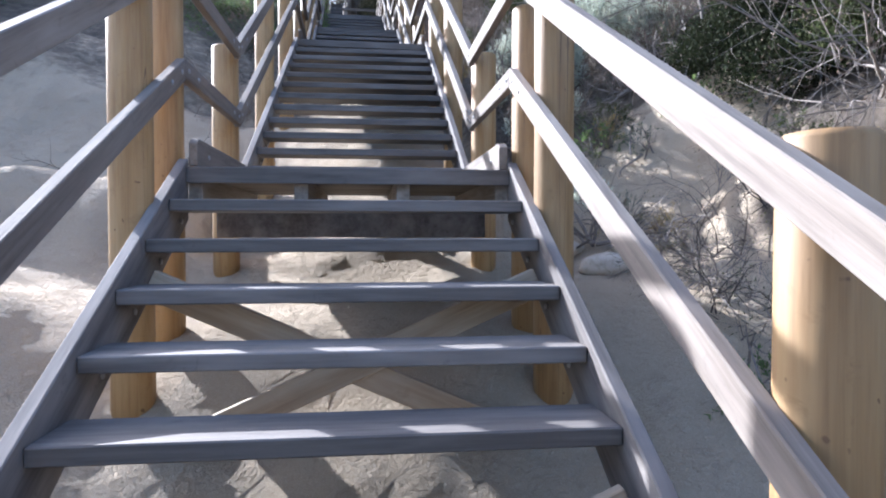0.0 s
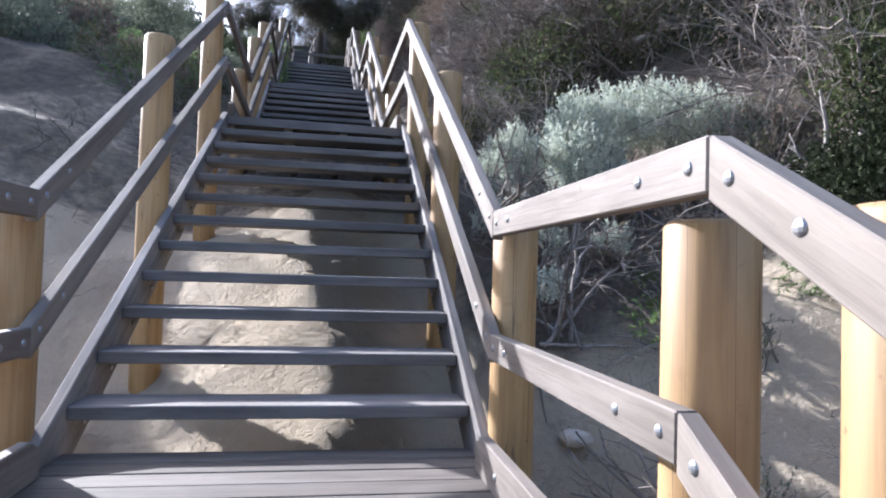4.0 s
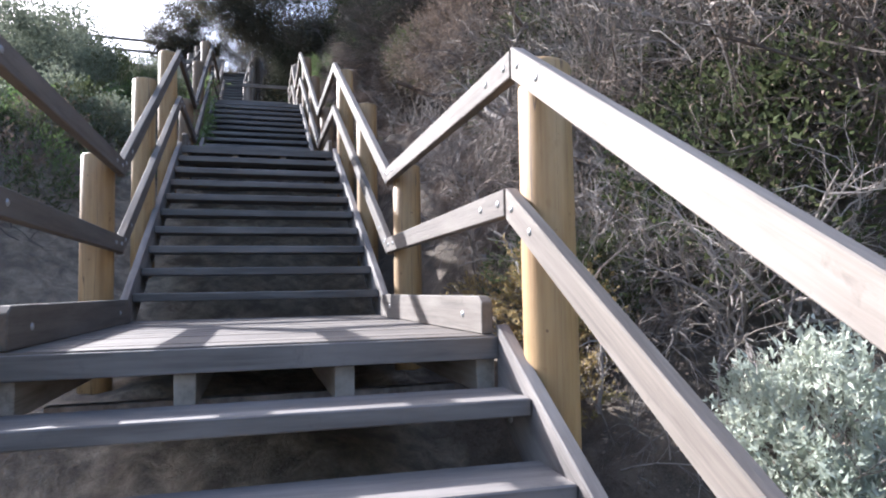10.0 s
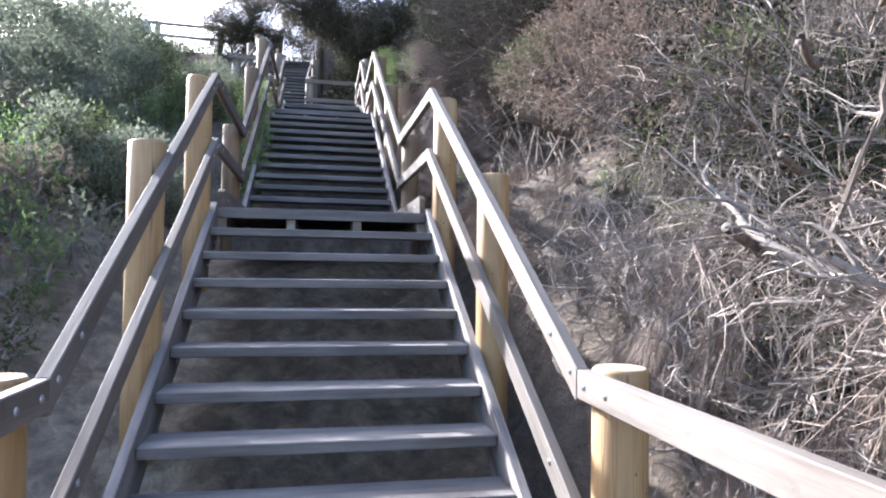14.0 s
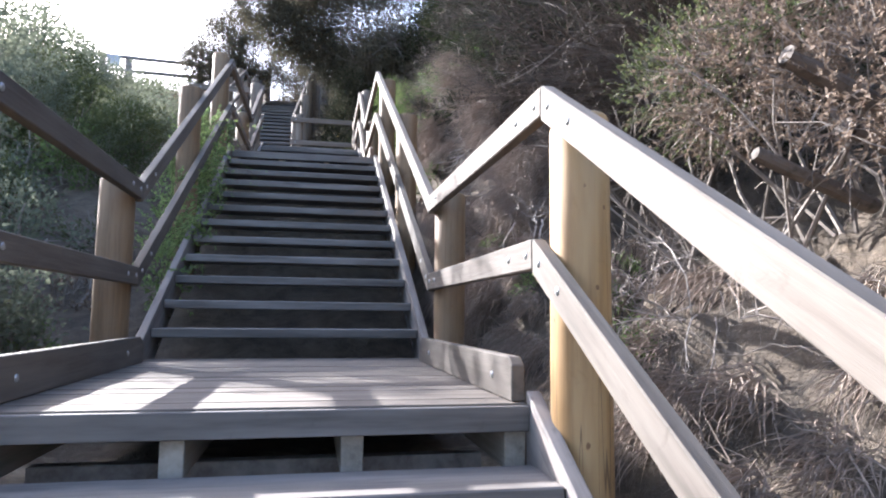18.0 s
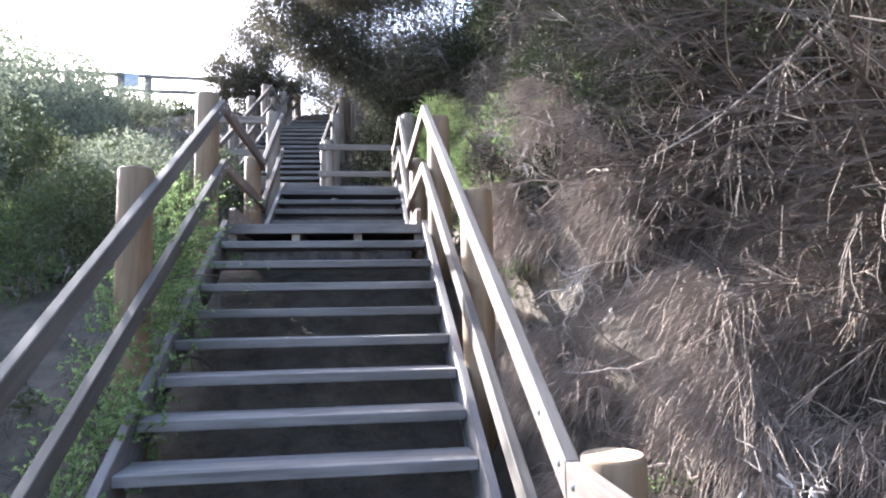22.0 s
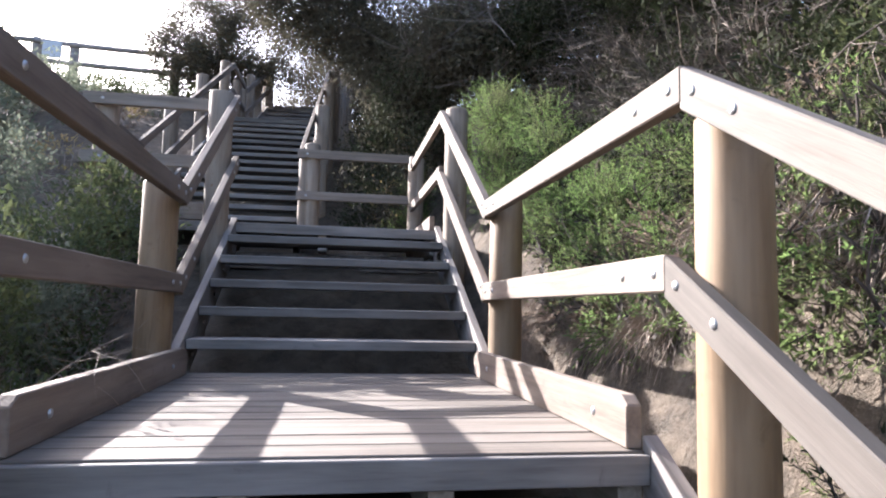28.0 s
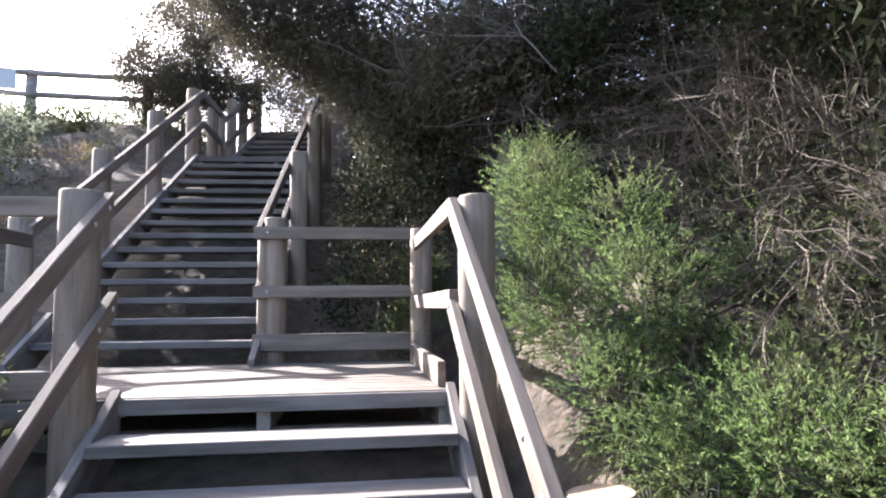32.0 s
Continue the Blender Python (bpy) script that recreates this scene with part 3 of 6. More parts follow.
def rail_pair(ob, s, segs, mats):
    """Top and middle rails on side s, through the points segs of (y, z of the deck)."""
    a, b = (RAILX, RAILX + RAIL_T) if s > 0 else (-RAILX - RAIL_T, -RAILX)
    for name, h in (("top_rail", TOP_H), ("mid_rail", MID_H)):
        # the lower rail's head joint sits a little further up than the top rail's
        pts = segs if h == TOP_H else [(y + MID_LAG * (i != 1), z) for i, (y, z) in enumerate(segs)]
        for (y0, z0), (y1, z1) in zip(pts, pts[1:]):
            r = part(name, slanted(a, b, y0 + 0.0015, z0 + h, y1 - 0.0015, z1 + h, RAIL_D), mats[1] if z1 > z0 else mats[0], ob, "", 0.004)
            for t in (0.06, 0.30) if y1 - y0 < 3 else (0.05, 0.25):
                d = (y1 - y0) * t if t > 0.1 else 0.06
                for yy in ((y0 + d) if t < 0.1 else (y1 - 0.22), (y1 - 0.06) if t < 0.1 else (y0 + 0.25)):
                    bolt(r, s * RAILX, yy, z0 + h + (z1 - z0) * (yy - y0) / (y1 - y0) - RAIL_D * 0.5)


def side_rail(k, s, m, length, label):
    """Posts, rails and kickboard on one side of stretch k: level over the landing, then up the flight."""
    ob = thing("handrail", m, label, "handrail", "handrails of the stairway")
    ya, yb = A_OFF[k], LEN[k] + B_OFF[k]
    yn, zn = length + A_OFF[k + 1], EDGE[k + 1][2] - EDGE[k][2]
    rail_pair(ob, s, [(ya, 0.0), (yb, 0.0), (yn, zn)], RAILS[k])
    px = s * (RAILX + RAIL_T + 0.092)
    slope = zn / (yn - yb)

    def down(y):
        cx, yy = (m @ Vector((px, y, 0)))[:2]
        return float(ground_z(cx, yy)) - EDGE[k][2] - 0.35
    tone = BROWNPOST if k > 2 else None
    y_b, y_mid, y_a = POST_Y[k]
    post(ob, px, y_b - EDGE[k][1], TOP_H + 0.012, down(y_b - EDGE[k][1]), mat=tone)
    if y_mid is not None:
        v = y_mid - EDGE[k][1]
        post(ob, px, v, (v - yb) * slope + TOP_H + ((0.01, -0.03, -0.04, -0.05) if s > 0 else (0.01, 0.06, 0.06, 0.06))[k], down(v), mat=tone)
    v = y_a - EDGE[k][1]
    # the fifth stretch's head posts go grey, standing for their shaded side
    post(ob, px, v, zn + TOP_H + ((-0.14, -0.045, -0.09, -0.12, 0.0) if s > 0 else (-0.14, 0.035, -0.04, 0.035, 0.0))[k], down(v), mat=GREYPOST if k == 4 else tone)
    if k == 1:
        post(ob, px, -1.62 - EDGE[1][1], TOP_H - RAIL_D - 0.03, down(0.08))
    a, b = (HALF - 0.045, HALF) if s > 0 else (-HALF, -HALF + 0.045)
    g = prism(bmesh.new(), [(0.02, 0.002), (yb + 0.02, 0.002), (yb + 0.02, 0.10), (yb - 0.05, 0.145), (0.06, 0.145), (0.02, 0.12)], 0, a, b)
    kb = part("kickboard", g, RAILS[k][0], ob, "weathered kickboard along the deck edge", 0.004)
    for yy in (0.25, yb - 0.3):
        bolt(kb, s * (HALF - 0.045), yy, 0.07)
    return ob


for k in range(5):
    m, length = section(k)
    landing(m, HALF, LEN[k] - 0.02, "weathered grey timber landing with gapped deck boards")
    last = (length, EDGE[5][2] - EDGE[4][2]) if k == 4 else None
    flight(k, m, HALF, LEN[k], RISERS[k], last, "flight of worn dark timber treads with open risers over sand" if k < 2 else "flight of worn dark timber treads between heavy stringers")
    for s in (-1, 1):
        side_rail(k, s, m, length, "two-rail weathered timber handrail on golden round pine posts")

# ---------------------------------------------------------------- top landing and the upper flights
Z5 = EDGE[5][2]
TOP_M = pose(EDGE[5][0], EDGE[5][1], Z5, 0, 0, 1.1)
landing(TOP_M, HALF + 0.03, 1.86, "wide sunlit grey timber landing with a low step", left=-2.05)


UP_H = 0.09           # the far side of the landing stands a little higher


def cross_rails(name, m, x0, x1, posts, label, deck=True):
    """A two-rail barrier along local x, on the near side of its posts."""
    ob = thing(name, m, label, "railing", "barriers of the top landing")
    for nm, h in (("top_rail", TOP_H), ("mid_rail", MID_H)):
        r = part(nm, box(x0, x1, -RAIL_T, 0.0, h - RAIL_D, h), RAIL_X, ob, "", 0.004)
        for x in posts:
            bolt(r, x, -RAIL_T, h - 0.05, axis="y")
    if deck:
        part("kickboard", box(x0, x1, -0.045, 0.0, 0.003, 0.14), RAIL_X, ob, "", 0.004)
    for x in posts:
        post(ob, x, 0.094, TOP_H + 0.01, -0.9, mat=GREYPOST)
    return ob


cross_rails("barrier", TOP_M @ pose(0.0, 1.93, UP_H), -0.47, 0.80, (-0.36, 0.90), "two-rail timber barrier closing the far side of the landing")
cross_rails("barrier", TOP_M @ pose(0.0, 0.02, 0.0), -2.05, -0.98, (-1.9,), "two-rail timber barrier along the front of the landing")

# the short level rail that wraps the corner of the landing
wrap = thing("corner_rail", TOP_M, "short level timber rail at the landing's corner post", "railing")
for nm, h in (("top_rail", TOP_H), ("mid_rail", MID_H)):
    part(nm, slanted(RAILX, RAILX + RAIL_T, A_OFF[5] + 0.0015, h, 1.88, h, RAIL_D), RAIL_Y, wrap, "", 0.004)
part("kickboard", box(HALF - 0.03, HALF + 0.015, 0.10, 1.86, 0.003, 0.14), RAIL_Y, wrap, "", 0.004)
side_l = thing("side_rail", TOP_M, "level timber rail on the open side of the landing", "railing")
for nm, h in (("top_rail", TOP_H), ("mid_rail", MID_H)):
    part(nm, slanted(-2.10, -2.055, 0.02, h, 1.75, h, RAIL_D), RAIL_Y, side_l, "", 0.004)

HALF_U = 0.86
UP = [(-1.755, 20.16, Z5, 15, -1.5), (-1.60, 26.25, Z5 + 15 * RISE, 8, -5.0)]
for i, (ux, uy, uz, n, yaw) in enumerate(UP):
    m = pose(ux, uy, uz, 0, 0, yaw)
    flight(10 + i, m, HALF_U, 0.0, n, None, "upper flight of grey timber treads climbing to the dune top")
    run = (n - 1) * GOING
    for s in (-1, 1):
        ob = thing("handrail", m, "two-rail weathered timber handrail on grey round posts", "handrail", "handrails of the stairway")
        a, b = (HALF_U - 0.004, HALF_U + 0.041) if s > 0 else (-HALF_U - 0.041, -HALF_U + 0.004)
        for nm, h in (("top_rail", TOP_H + UP_H), ("mid_rail", MID_H + UP_H)):
            part(nm, slanted(a, b, -0.03, h, run + 0.25, n * RISE + h, RAIL_D), RAIL_S, ob, "", 0.004)
            if i == 0:
                part(nm, slanted(a, b, run + 0.253, n * RISE + h, run + 1.45, n * RISE + h, RAIL_D), RAIL_Y, ob, "", 0.004)
        for v in (0.08, run * 0.34, run * 0.68, run + 0.15) + ((run + 1.3,) if i == 0 else ()):
            t = min(1.0, max(0.0, (v + 0.03) / (run + 0.28)))
            post(ob, s * (HALF_U + 0.137), v, t * n * RISE + TOP_H + UP_H + (0.10 if 0.2 < t < 0.8 else 0.02), t * n * RISE - 1.0, mat=GREYPOST)
    landing(m @ pose(0, run, n * RISE), HALF_U, 1.55 if i == 0 else 2.2, "small grey timber landing between the upper flights")

# ---------------------------------------------------------------- log fence on the ridge


def ridge_fence():
    ob = thing("ridge_fence", pose(0, 0, 0), "grey two-rail log fence along the top of the dune", "fence")
    a, b = Vector((-12.9, 27.3, 0)), Vector((-2.3, 28.5, 0))
    pts = []
    for i, f in enumerate((0.0, 0.2, 0.4, 0.53, 0.6, 0.8, 1.0)):
        p = a.lerp(b, f)
        pts.append((p.x, p.y, 10.88 + 0.02 * (i % 2)))
        part("post", round_post(0.105, -0.9, 1.42, 70 + i), FENCE, ob, "", 0.0, pose(*pts[-1])).data.materials.append(ENDGRAIN)
    for h in (1.33, 0.90):
        for p, q in zip(pts, pts[1:]):
            v, f = tubes([[(p[0], p[1] - 0.10, p[2] + h), (q[0], q[1] - 0.10, q[2] + h)]], [[0.062, 0.055]], 10)
            link("rail", array_mesh("rail", v, f, True), FENCE, ob)
    mid = [(u + w) / 2 for u, w in zip(pts[3], pts[4])]
    part("sign", box(-0.20, 0.20, -0.012, 0.012, -0.19, 0.19), WHITE, ob, "small pale notice plate", 0.003, pose(mid[0], mid[1] - 0.19, mid[2] + 1.14))
    return ob


ridge_fence()

# braces under the lowest flight
for n, (yy, zz) in enumerate(((-2.35, -0.9), (-3.35, -1.45))):
    ob = thing("cross_brace", pose(0, yy, zz), "crossed treated pine braces under the stairs", "brace", "braces under the stairs")
    for s in (-1, 1):
        bm = box(-0.88, 0.88, 0.022 * s - 0.02, 0.022 * s + 0.02, -0.06, 0.06)
        part("brace", bm, BRACE, ob, "", 0.004, pose(0, 0, 0, 0, 24 * s, 0))

# ---------------------------------------------------------------- plants


def shell_points(rng, lobes, n, inner=0.7):
    """Points in the outer part of some ellipsoids, with the way outwards."""
    pick = rng.integers(0, len(lobes), n)
    c = np.array([l[0] for l in lobes], float)[pick]
    r = np.array([l[1] for l in lobes], float)[pick]
    d = rng.normal(size=(n, 3))
    d /= np.linalg.norm(d, axis=1, keepdims=True)
    wob = 1.0 + 0.18 * np.sin(5 * d[:, :1] + 3 * c[:, :1]) * np.sin(4 * d[:, 1:2] + 2 * c[:, 1:2])
    return c + d * r * rng.uniform(inner, 1.0, (n, 1)) * wob, d


def crown(rng, lobes, clumps, per, spread, length, width, inner=0.65, up=0.3, droop=0.0):
    """Leaves in clumps over the lobes: vertices and triangles."""
    cp, cd = shell_points(rng, lobes, clumps, inner)
    pos = np.repeat(cp, per, 0) + rng.normal(size=(clumps * per, 3)) * spread
    aim = np.repeat(cd, per, 0) * 0.7 + rng.normal(size=(clumps * per, 3)) * 0.7 + np.array([0, 0, up])
    return leaf_cards(rng, pos, aim, length, width, droop)


def clear_of_stairs(lines, margin):
    """Which lines keep off the stairway and above the ground."""
    side = np.abs(lines[..., 0] - np.interp(lines[..., 1], STAIR_Y, CENTRE_X))
    return side.min(1) > margin


def branching(rng, root, aim, spread, length, counts, radius, bend=0.16, sag=0.0, shrink=0.55, margin=1.12, fork=0.62):
    """Limbs, then boughs and twigs off them: vertices and quads."""
    n = counts[0]
    d = np.asarray(aim, float) + rng.normal(size=(n, 3)) * spread
    starts = np.asarray(root, float) + rng.normal(size=(n, 3)) * np.array([0.08, 0.08, 0.02])
    k = 7
    limbs = wander(rng, starts, d, length * rng.uniform(0.7, 1.15, n), k, bend, sag)
    limbs = limbs[clear_of_stairs(limbs, margin)] if clear_of_stairs(limbs, margin).any() else limbs[:1]
    rad = radius * np.linspace(1.0, 0.35, k)[None] * rng.uniform(0.7, 1.2, (len(limbs), 1))
    pieces = [tubes(limbs, rad, 5)]
    level, ln, rr = limbs, length, radius
    for c in counts[1:]:
        ln, rr = ln * shrink, rr * 0.40
        m, kk, _ = level.shape
        i, j = rng.integers(0, m, c), rng.integers(kk // 3, kk - 1, c)
        base = level[i, j]
        along = level[i, j + 1] - level[i, j]
        along /= np.linalg.norm(along, axis=1, keepdims=True) + 1e-9
        d = along + rng.normal(size=(c, 3)) * fork
        k2 = 3 if c >= 200 else 5
        level = wander(rng, base, d, ln * rng.uniform(0.5, 1.2, c), k2, bend * 1.4, sag * 1.5)
        keep = clear_of_stairs(level, margin)
        level = level[keep] if keep.any() else level[:1]
        c = len(level)
        girth = rr * np.linspace(1.0, 0.4, k2)[None] * rng.uniform(0.7, 1.2, (c, 1))
        pieces.append(spikes(level, girth * 1.15) if k2 == 3 else tubes(level, girth, 3))
    return joined(pieces), level


def plant(name, at, label, category, parts, group=""):
    """A plant with its base at `at`; parts of (name, (vertices, faces), material) in world space."""
    ob = thing(name, pose(*at), label, category, group)
    for nm, (v, f), mat in parts:
        tagged(link(nm, array_mesh(nm, np.asarray(v) - np.array(at), f), mat, ob), kind="stuff")
    return ob


def on_ground(x, y, dz=0.0):
    return (x, y, float(ground_z(x, y)) + dz)


def cushion_bush(seed, at, lobes, n, tall):
    """Upright silvery sprigs packed over low domes, with grey stems below."""
    rng = np.random.default_rng(seed)
    p, d = shell_points(rng, lobes, n, 0.82)
    keep = d[:, 2] > -0.35
    p, d = p[keep], d[keep]
    aim = d * 0.45 + np.array([0, 0, 0.9]) + rng.normal(size=p.shape) * 0.22
    stems = wander(rng, p, aim, tall * rng.uniform(0.6, 1.25, len(p)), 5, 0.10)
    per = 17
    j = rng.uniform(0.0, 3.999, (len(p), per))
    lo = j.astype(int)
    fr = (j - lo)[..., None]
    rows_i = np.arange(len(p))[:, None]
    pos = stems[rows_i, lo] * (1 - fr) + stems[rows_i, lo + 1] * fr
    way = stems[rows_i, lo + 1] - stems[rows_i, lo]
    way = way / (np.linalg.norm(way, axis=2, keepdims=True) + 1e-9) * 0.9 + rng.normal(size=pos.shape) * 0.55
    leaves = leaf_cards(rng, pos.reshape(-1, 3), way.reshape(-1, 3), 0.036, 0.0135)
    wood, _ = branching(rng, np.array(at) + (0, 0, 0.05), (0, 0, 0.6), 0.8, 0.8, (12, 40, 90), 0.014)
    return plant("cushion_bush", at, "silver-grey cushion bush with dense upright leaves on the sand slope", "bush", [("foliage", leaves, SILVER), ("stem", wood, TWIG)], "silver bushes")


cushion_bush(11, on_ground(2.3, 2.3), [((1.86, 3.10, 1.72), (0.25, 0.30, 0.30)), ((1.82, 2.95, 1.42), (0.20, 0.26, 0.24)), ((2.12, 2.10, 1.62), (0.28, 0.30, 0.30)), ((2.16, 2.00, 1.36), (0.27, 0.26, 0.26)), ((2.30, 2.35, 1.88), (0.34, 0.38, 0.30)), ((2.64, 2.15, 1.93), (0.40, 0.38, 0.32)), ((3.02, 2.05, 1.90), (0.40, 0.36, 0.32)), ((3.40, 2.00, 1.78), (0.34, 0.34, 0.30)), ((3.72, 1.95, 1.66), (0.30, 0.34, 0.28))], 6200, 0.17)
cushion_bush(12, on_ground(1.62, 2.2), [((1.62, 2.2, 1.15), (0.16, 0.2, 0.16))], 200, 0.12)
cushion_bush(13, on_ground(1.75, -0.3), [((1.75, -0.3, -0.1), (0.10, 0.10, 0.10))], 70, 0.12)
cushion_bush(14, on_ground(1.5, 1.0), [((1.5, 1.0, 0.62), (0.08, 0.10, 0.10))], 60, 0.11)


def dead_scrub(seed, at, aim, length, counts, mat, label, extra=None, radius=0.02, spread=0.55, sag=0.03, bend=0.17, shrink=0.55, margin=1.12, name="scrub", group="scrub on the dune bank", fork=0.62):
    rng = np.random.default_rng(seed)
    counts = (*counts[:-1], int(counts[-1] * 0.54))
    radius = radius * 0.85
    wood, tips = branching(rng, at, aim, spread, length, counts, radius, bend, sag, shrink, margin, fork)
    parts = [("branch", wood, mat)]
    if extra:
        leaf_mat, per, ln, wd, sp = extra
        t = np.repeat(tips[:, -1], per, 0) + rng.normal(size=(len(tips) * per, 3)) * sp
        t = t[np.abs(t[:, 0] - np.interp(t[:, 1], STAIR_Y, CENTRE_X)) > margin]
        parts.append(("foliage", leaf_cards(rng, t, rng.normal(size=t.shape) + (0, 0, 0.2), ln, wd), leaf_mat))
    return plant(name, at, label, "shrub", parts, group)


def leafy_bush(name, seed, at, lobes, clumps, per, spread, ln, wd, mat, label, stems=(3, 6, 8), stem_mat=None, up=0.3, inner=0.65, droop=0.0, group="", category="bush", margin=1.02):
    rng = np.random.default_rng(seed)
    far = abs(at[0]) > 3.6
    clumps, ln, wd = int(clumps * (0.45 if far else 0.66)), ln * (1.2 if far else 1.0), wd * (1.3 if far else 1.05)
    v, f = crown(rng, lobes, clumps, per, spread, ln, wd, inner, up, droop)
    leaf = v.reshape(-1, 3, 3)
    keep = np.abs(leaf[..., 0] - np.interp(leaf[..., 1], STAIR_Y, CENTRE_X)).min(1) > margin
    v = leaf[keep].reshape(-1, 3)
    f = np.arange(len(v)).reshape(-1, 3)
    top = np.mean([l[0] for l in lobes], 0) - np.array(at)
    wood, _ = branching(rng, at, top / (np.linalg.norm(top) + 1e-6), 0.5, max(0.4, np.linalg.norm(top) * 1.1), stems, 0.02)
    return plant(name, at, label, category, [("stem", wood, stem_mat or BROWN), ("foliage", (v, f), mat)], group)


def feather_bush(seed, at, lobes, n, tall, per, ln, wd, mat, label, name="green_bush", group="green bushes by the handrail", lean=(-0.15, -0.15, 0.55), stem_mat=None, margin=1.0):
    """Soft sprigs on arching stems, needle leaves all round each sprig."""
    rng = np.random.default_rng(seed)
    n = n if name == "green_bush" else int(n * 0.6)
    p, d = shell_points(rng, lobes, n, 0.55)
    aim = d * 0.75 + np.array(lean) + rng.normal(size=p.shape) * 0.30
    stems = wander(rng, p, aim, tall * rng.uniform(0.5, 1.35, len(p)), 4, 0.2, 0.07)
    ok = np.abs(stems[..., 0] - np.interp(stems[..., 1], STAIR_Y, CENTRE_X)).min(1) > margin
    stems = stems[ok]
    j = rng.uniform(0.0, 2.999, (len(stems), per))
    lo = j.astype(int)
    fr = (j - lo)[..., None]
    row = np.arange(len(stems))[:, None]
    pos = stems[row, lo] * (1 - fr) + stems[row, lo + 1] * fr
    way = stems[row, lo + 1] - stems[row, lo]
    way = way / (np.linalg.norm(way, axis=2, keepdims=True) + 1e-9) * 0.9 + rng.normal(size=pos.shape) * 0.6
    leaves = leaf_cards(rng, pos.reshape(-1, 3), way.reshape(-1, 3), ln, wd)
    sprig = spikes(stems[:, [0, 2, 3]], np.linspace(0.0023, 0.001, 3)[None] * np.ones((len(stems), 1)))
    heart = np.mean([l[0] for l in lobes], 0) - np.array(at)
    wood, _ = branching(rng, at, heart / (np.linalg.norm(heart) + 1e-6), 0.5, max(0.3, np.linalg.norm(heart) * 1.1), (5, 12, 16), 0.012)
    return plant(name, at, label, "bush", [("stem", joined([wood, sprig]), stem_mat or BROWN), ("foliage", leaves, mat)], group)


GREY_LABEL = "tangled grey dead coastal scrub with bare twigs on the bank"
BROWN_LABEL = "brown leafless scrub with long drooping twigs over the bank"
PINK_LABEL = "pinkish-brown dead brush hanging in fine curtains over the bank"
DARK_LABEL = "dark evergreen coastal scrub on the hillside"
rs = random.Random(5)

for i, (x, y) in enumerate(((2.55, 1.75), (2.95, 1.65), (3.35, 1.55), (2.7, 1.35), (3.1, 1.25))):
    feather_bush(1700 + i, on_ground(x, y), [((x, y, on_ground(x, y)[2] + 0.14), (0.26, 0.22, 0.2))], 170, 0.15, 9, 0.026, 0.010, RUST, "dead pinkish stems and dry leaves under the silver bush", "dead_shrub", "dead shrubs on the sand", stem_mat=TWIG)
# ---- lower slope: low dead shrub, driftwood and stones on the sand
for i, (x, y, s) in enumerate(((2.15, -1.15, 0.55), (2.5, -0.75, 0.6), (1.9, -1.75, 0.45), (2.75, -1.6, 0.55), (2.3, -2.3, 0.5), (2.0, -0.2, 0.3))):
    dead_scrub(40 + i, on_ground(x, y), (-0.1, 0.0, 0.5), s, (14, 90, 420), TWIG, "low sprawling dead twig shrub on pale sand", (DRY if i % 2 else OLIVE, 2, 0.016, 0.007, 0.02), 0.006, 0.9, 0.05, name="dead_shrub", group="dead shrubs on the sand")
for i, (x, y) in enumerate(((2.3, -2.75), (2.7, -2.2), (1.85, -2.5), (3.0, -0.9), (2.9, 0.3), (3.3, -0.2), (2.2, 0.75), (2.4, -3.3))):
    g = on_ground(x, y)
    feather_bush(60 + i, g, [((x, y, g[2] + 0.06), (0.26, 0.26, 0.14))], 150, 0.10, 11, 0.034, 0.011, OLIVE if i % 2 else FEATHER, "low green and grey groundcover on the sand slope", "groundcover", "groundcover on the sand", stem_mat=TWIG)


def stone(seed, at, size):
    rng = np.random.default_rng(seed)
    bm = bmesh.new()
    bmesh.ops.create_icosphere(bm, subdivisions=3, radius=1.0)
    ph = rng.uniform(0, 6, 6)
    for v in bm.verts:
        c = v.co
        w = 1 + 0.16 * math.sin(3 * c.x + ph[0]) * math.sin(2.6 * c.y + ph[1]) + 0.07 * math.sin(7 * c.z + ph[2]) * math.sin(6 * c.x + ph[3]) + 0.03 * math.sin(15 * c.y + ph[4])
        v.co = Vector((c.x * size[0], c.y * size[1], c.z * size[2])) * w
    for f in bm.faces:
        f.smooth = True
    me = bpy.data.meshes.new("stone")
    bm.to_mesh(me)
    bm.free()
    me.materials.append(ROCK)
    ob = new("stone", me)
    ob.matrix_basis = pose(*at, 0, 0, rng.uniform(0, 360))
    tagged(ob, "pale weathered limestone lump half sunk in the sand", "stone", "stones on the sand")


for i, (x, y, s) in enumerate(((1.72, -0.75, 0.16), (1.95, -0.55, 0.10), (1.6, -0.2, 0.12), (2.9, -0.1, 0.13), (1.45, 0.35, 0.07))):
    stone(20 + i, on_ground(x, y, 0.02), (s * 1.3, s, s * 0.6))


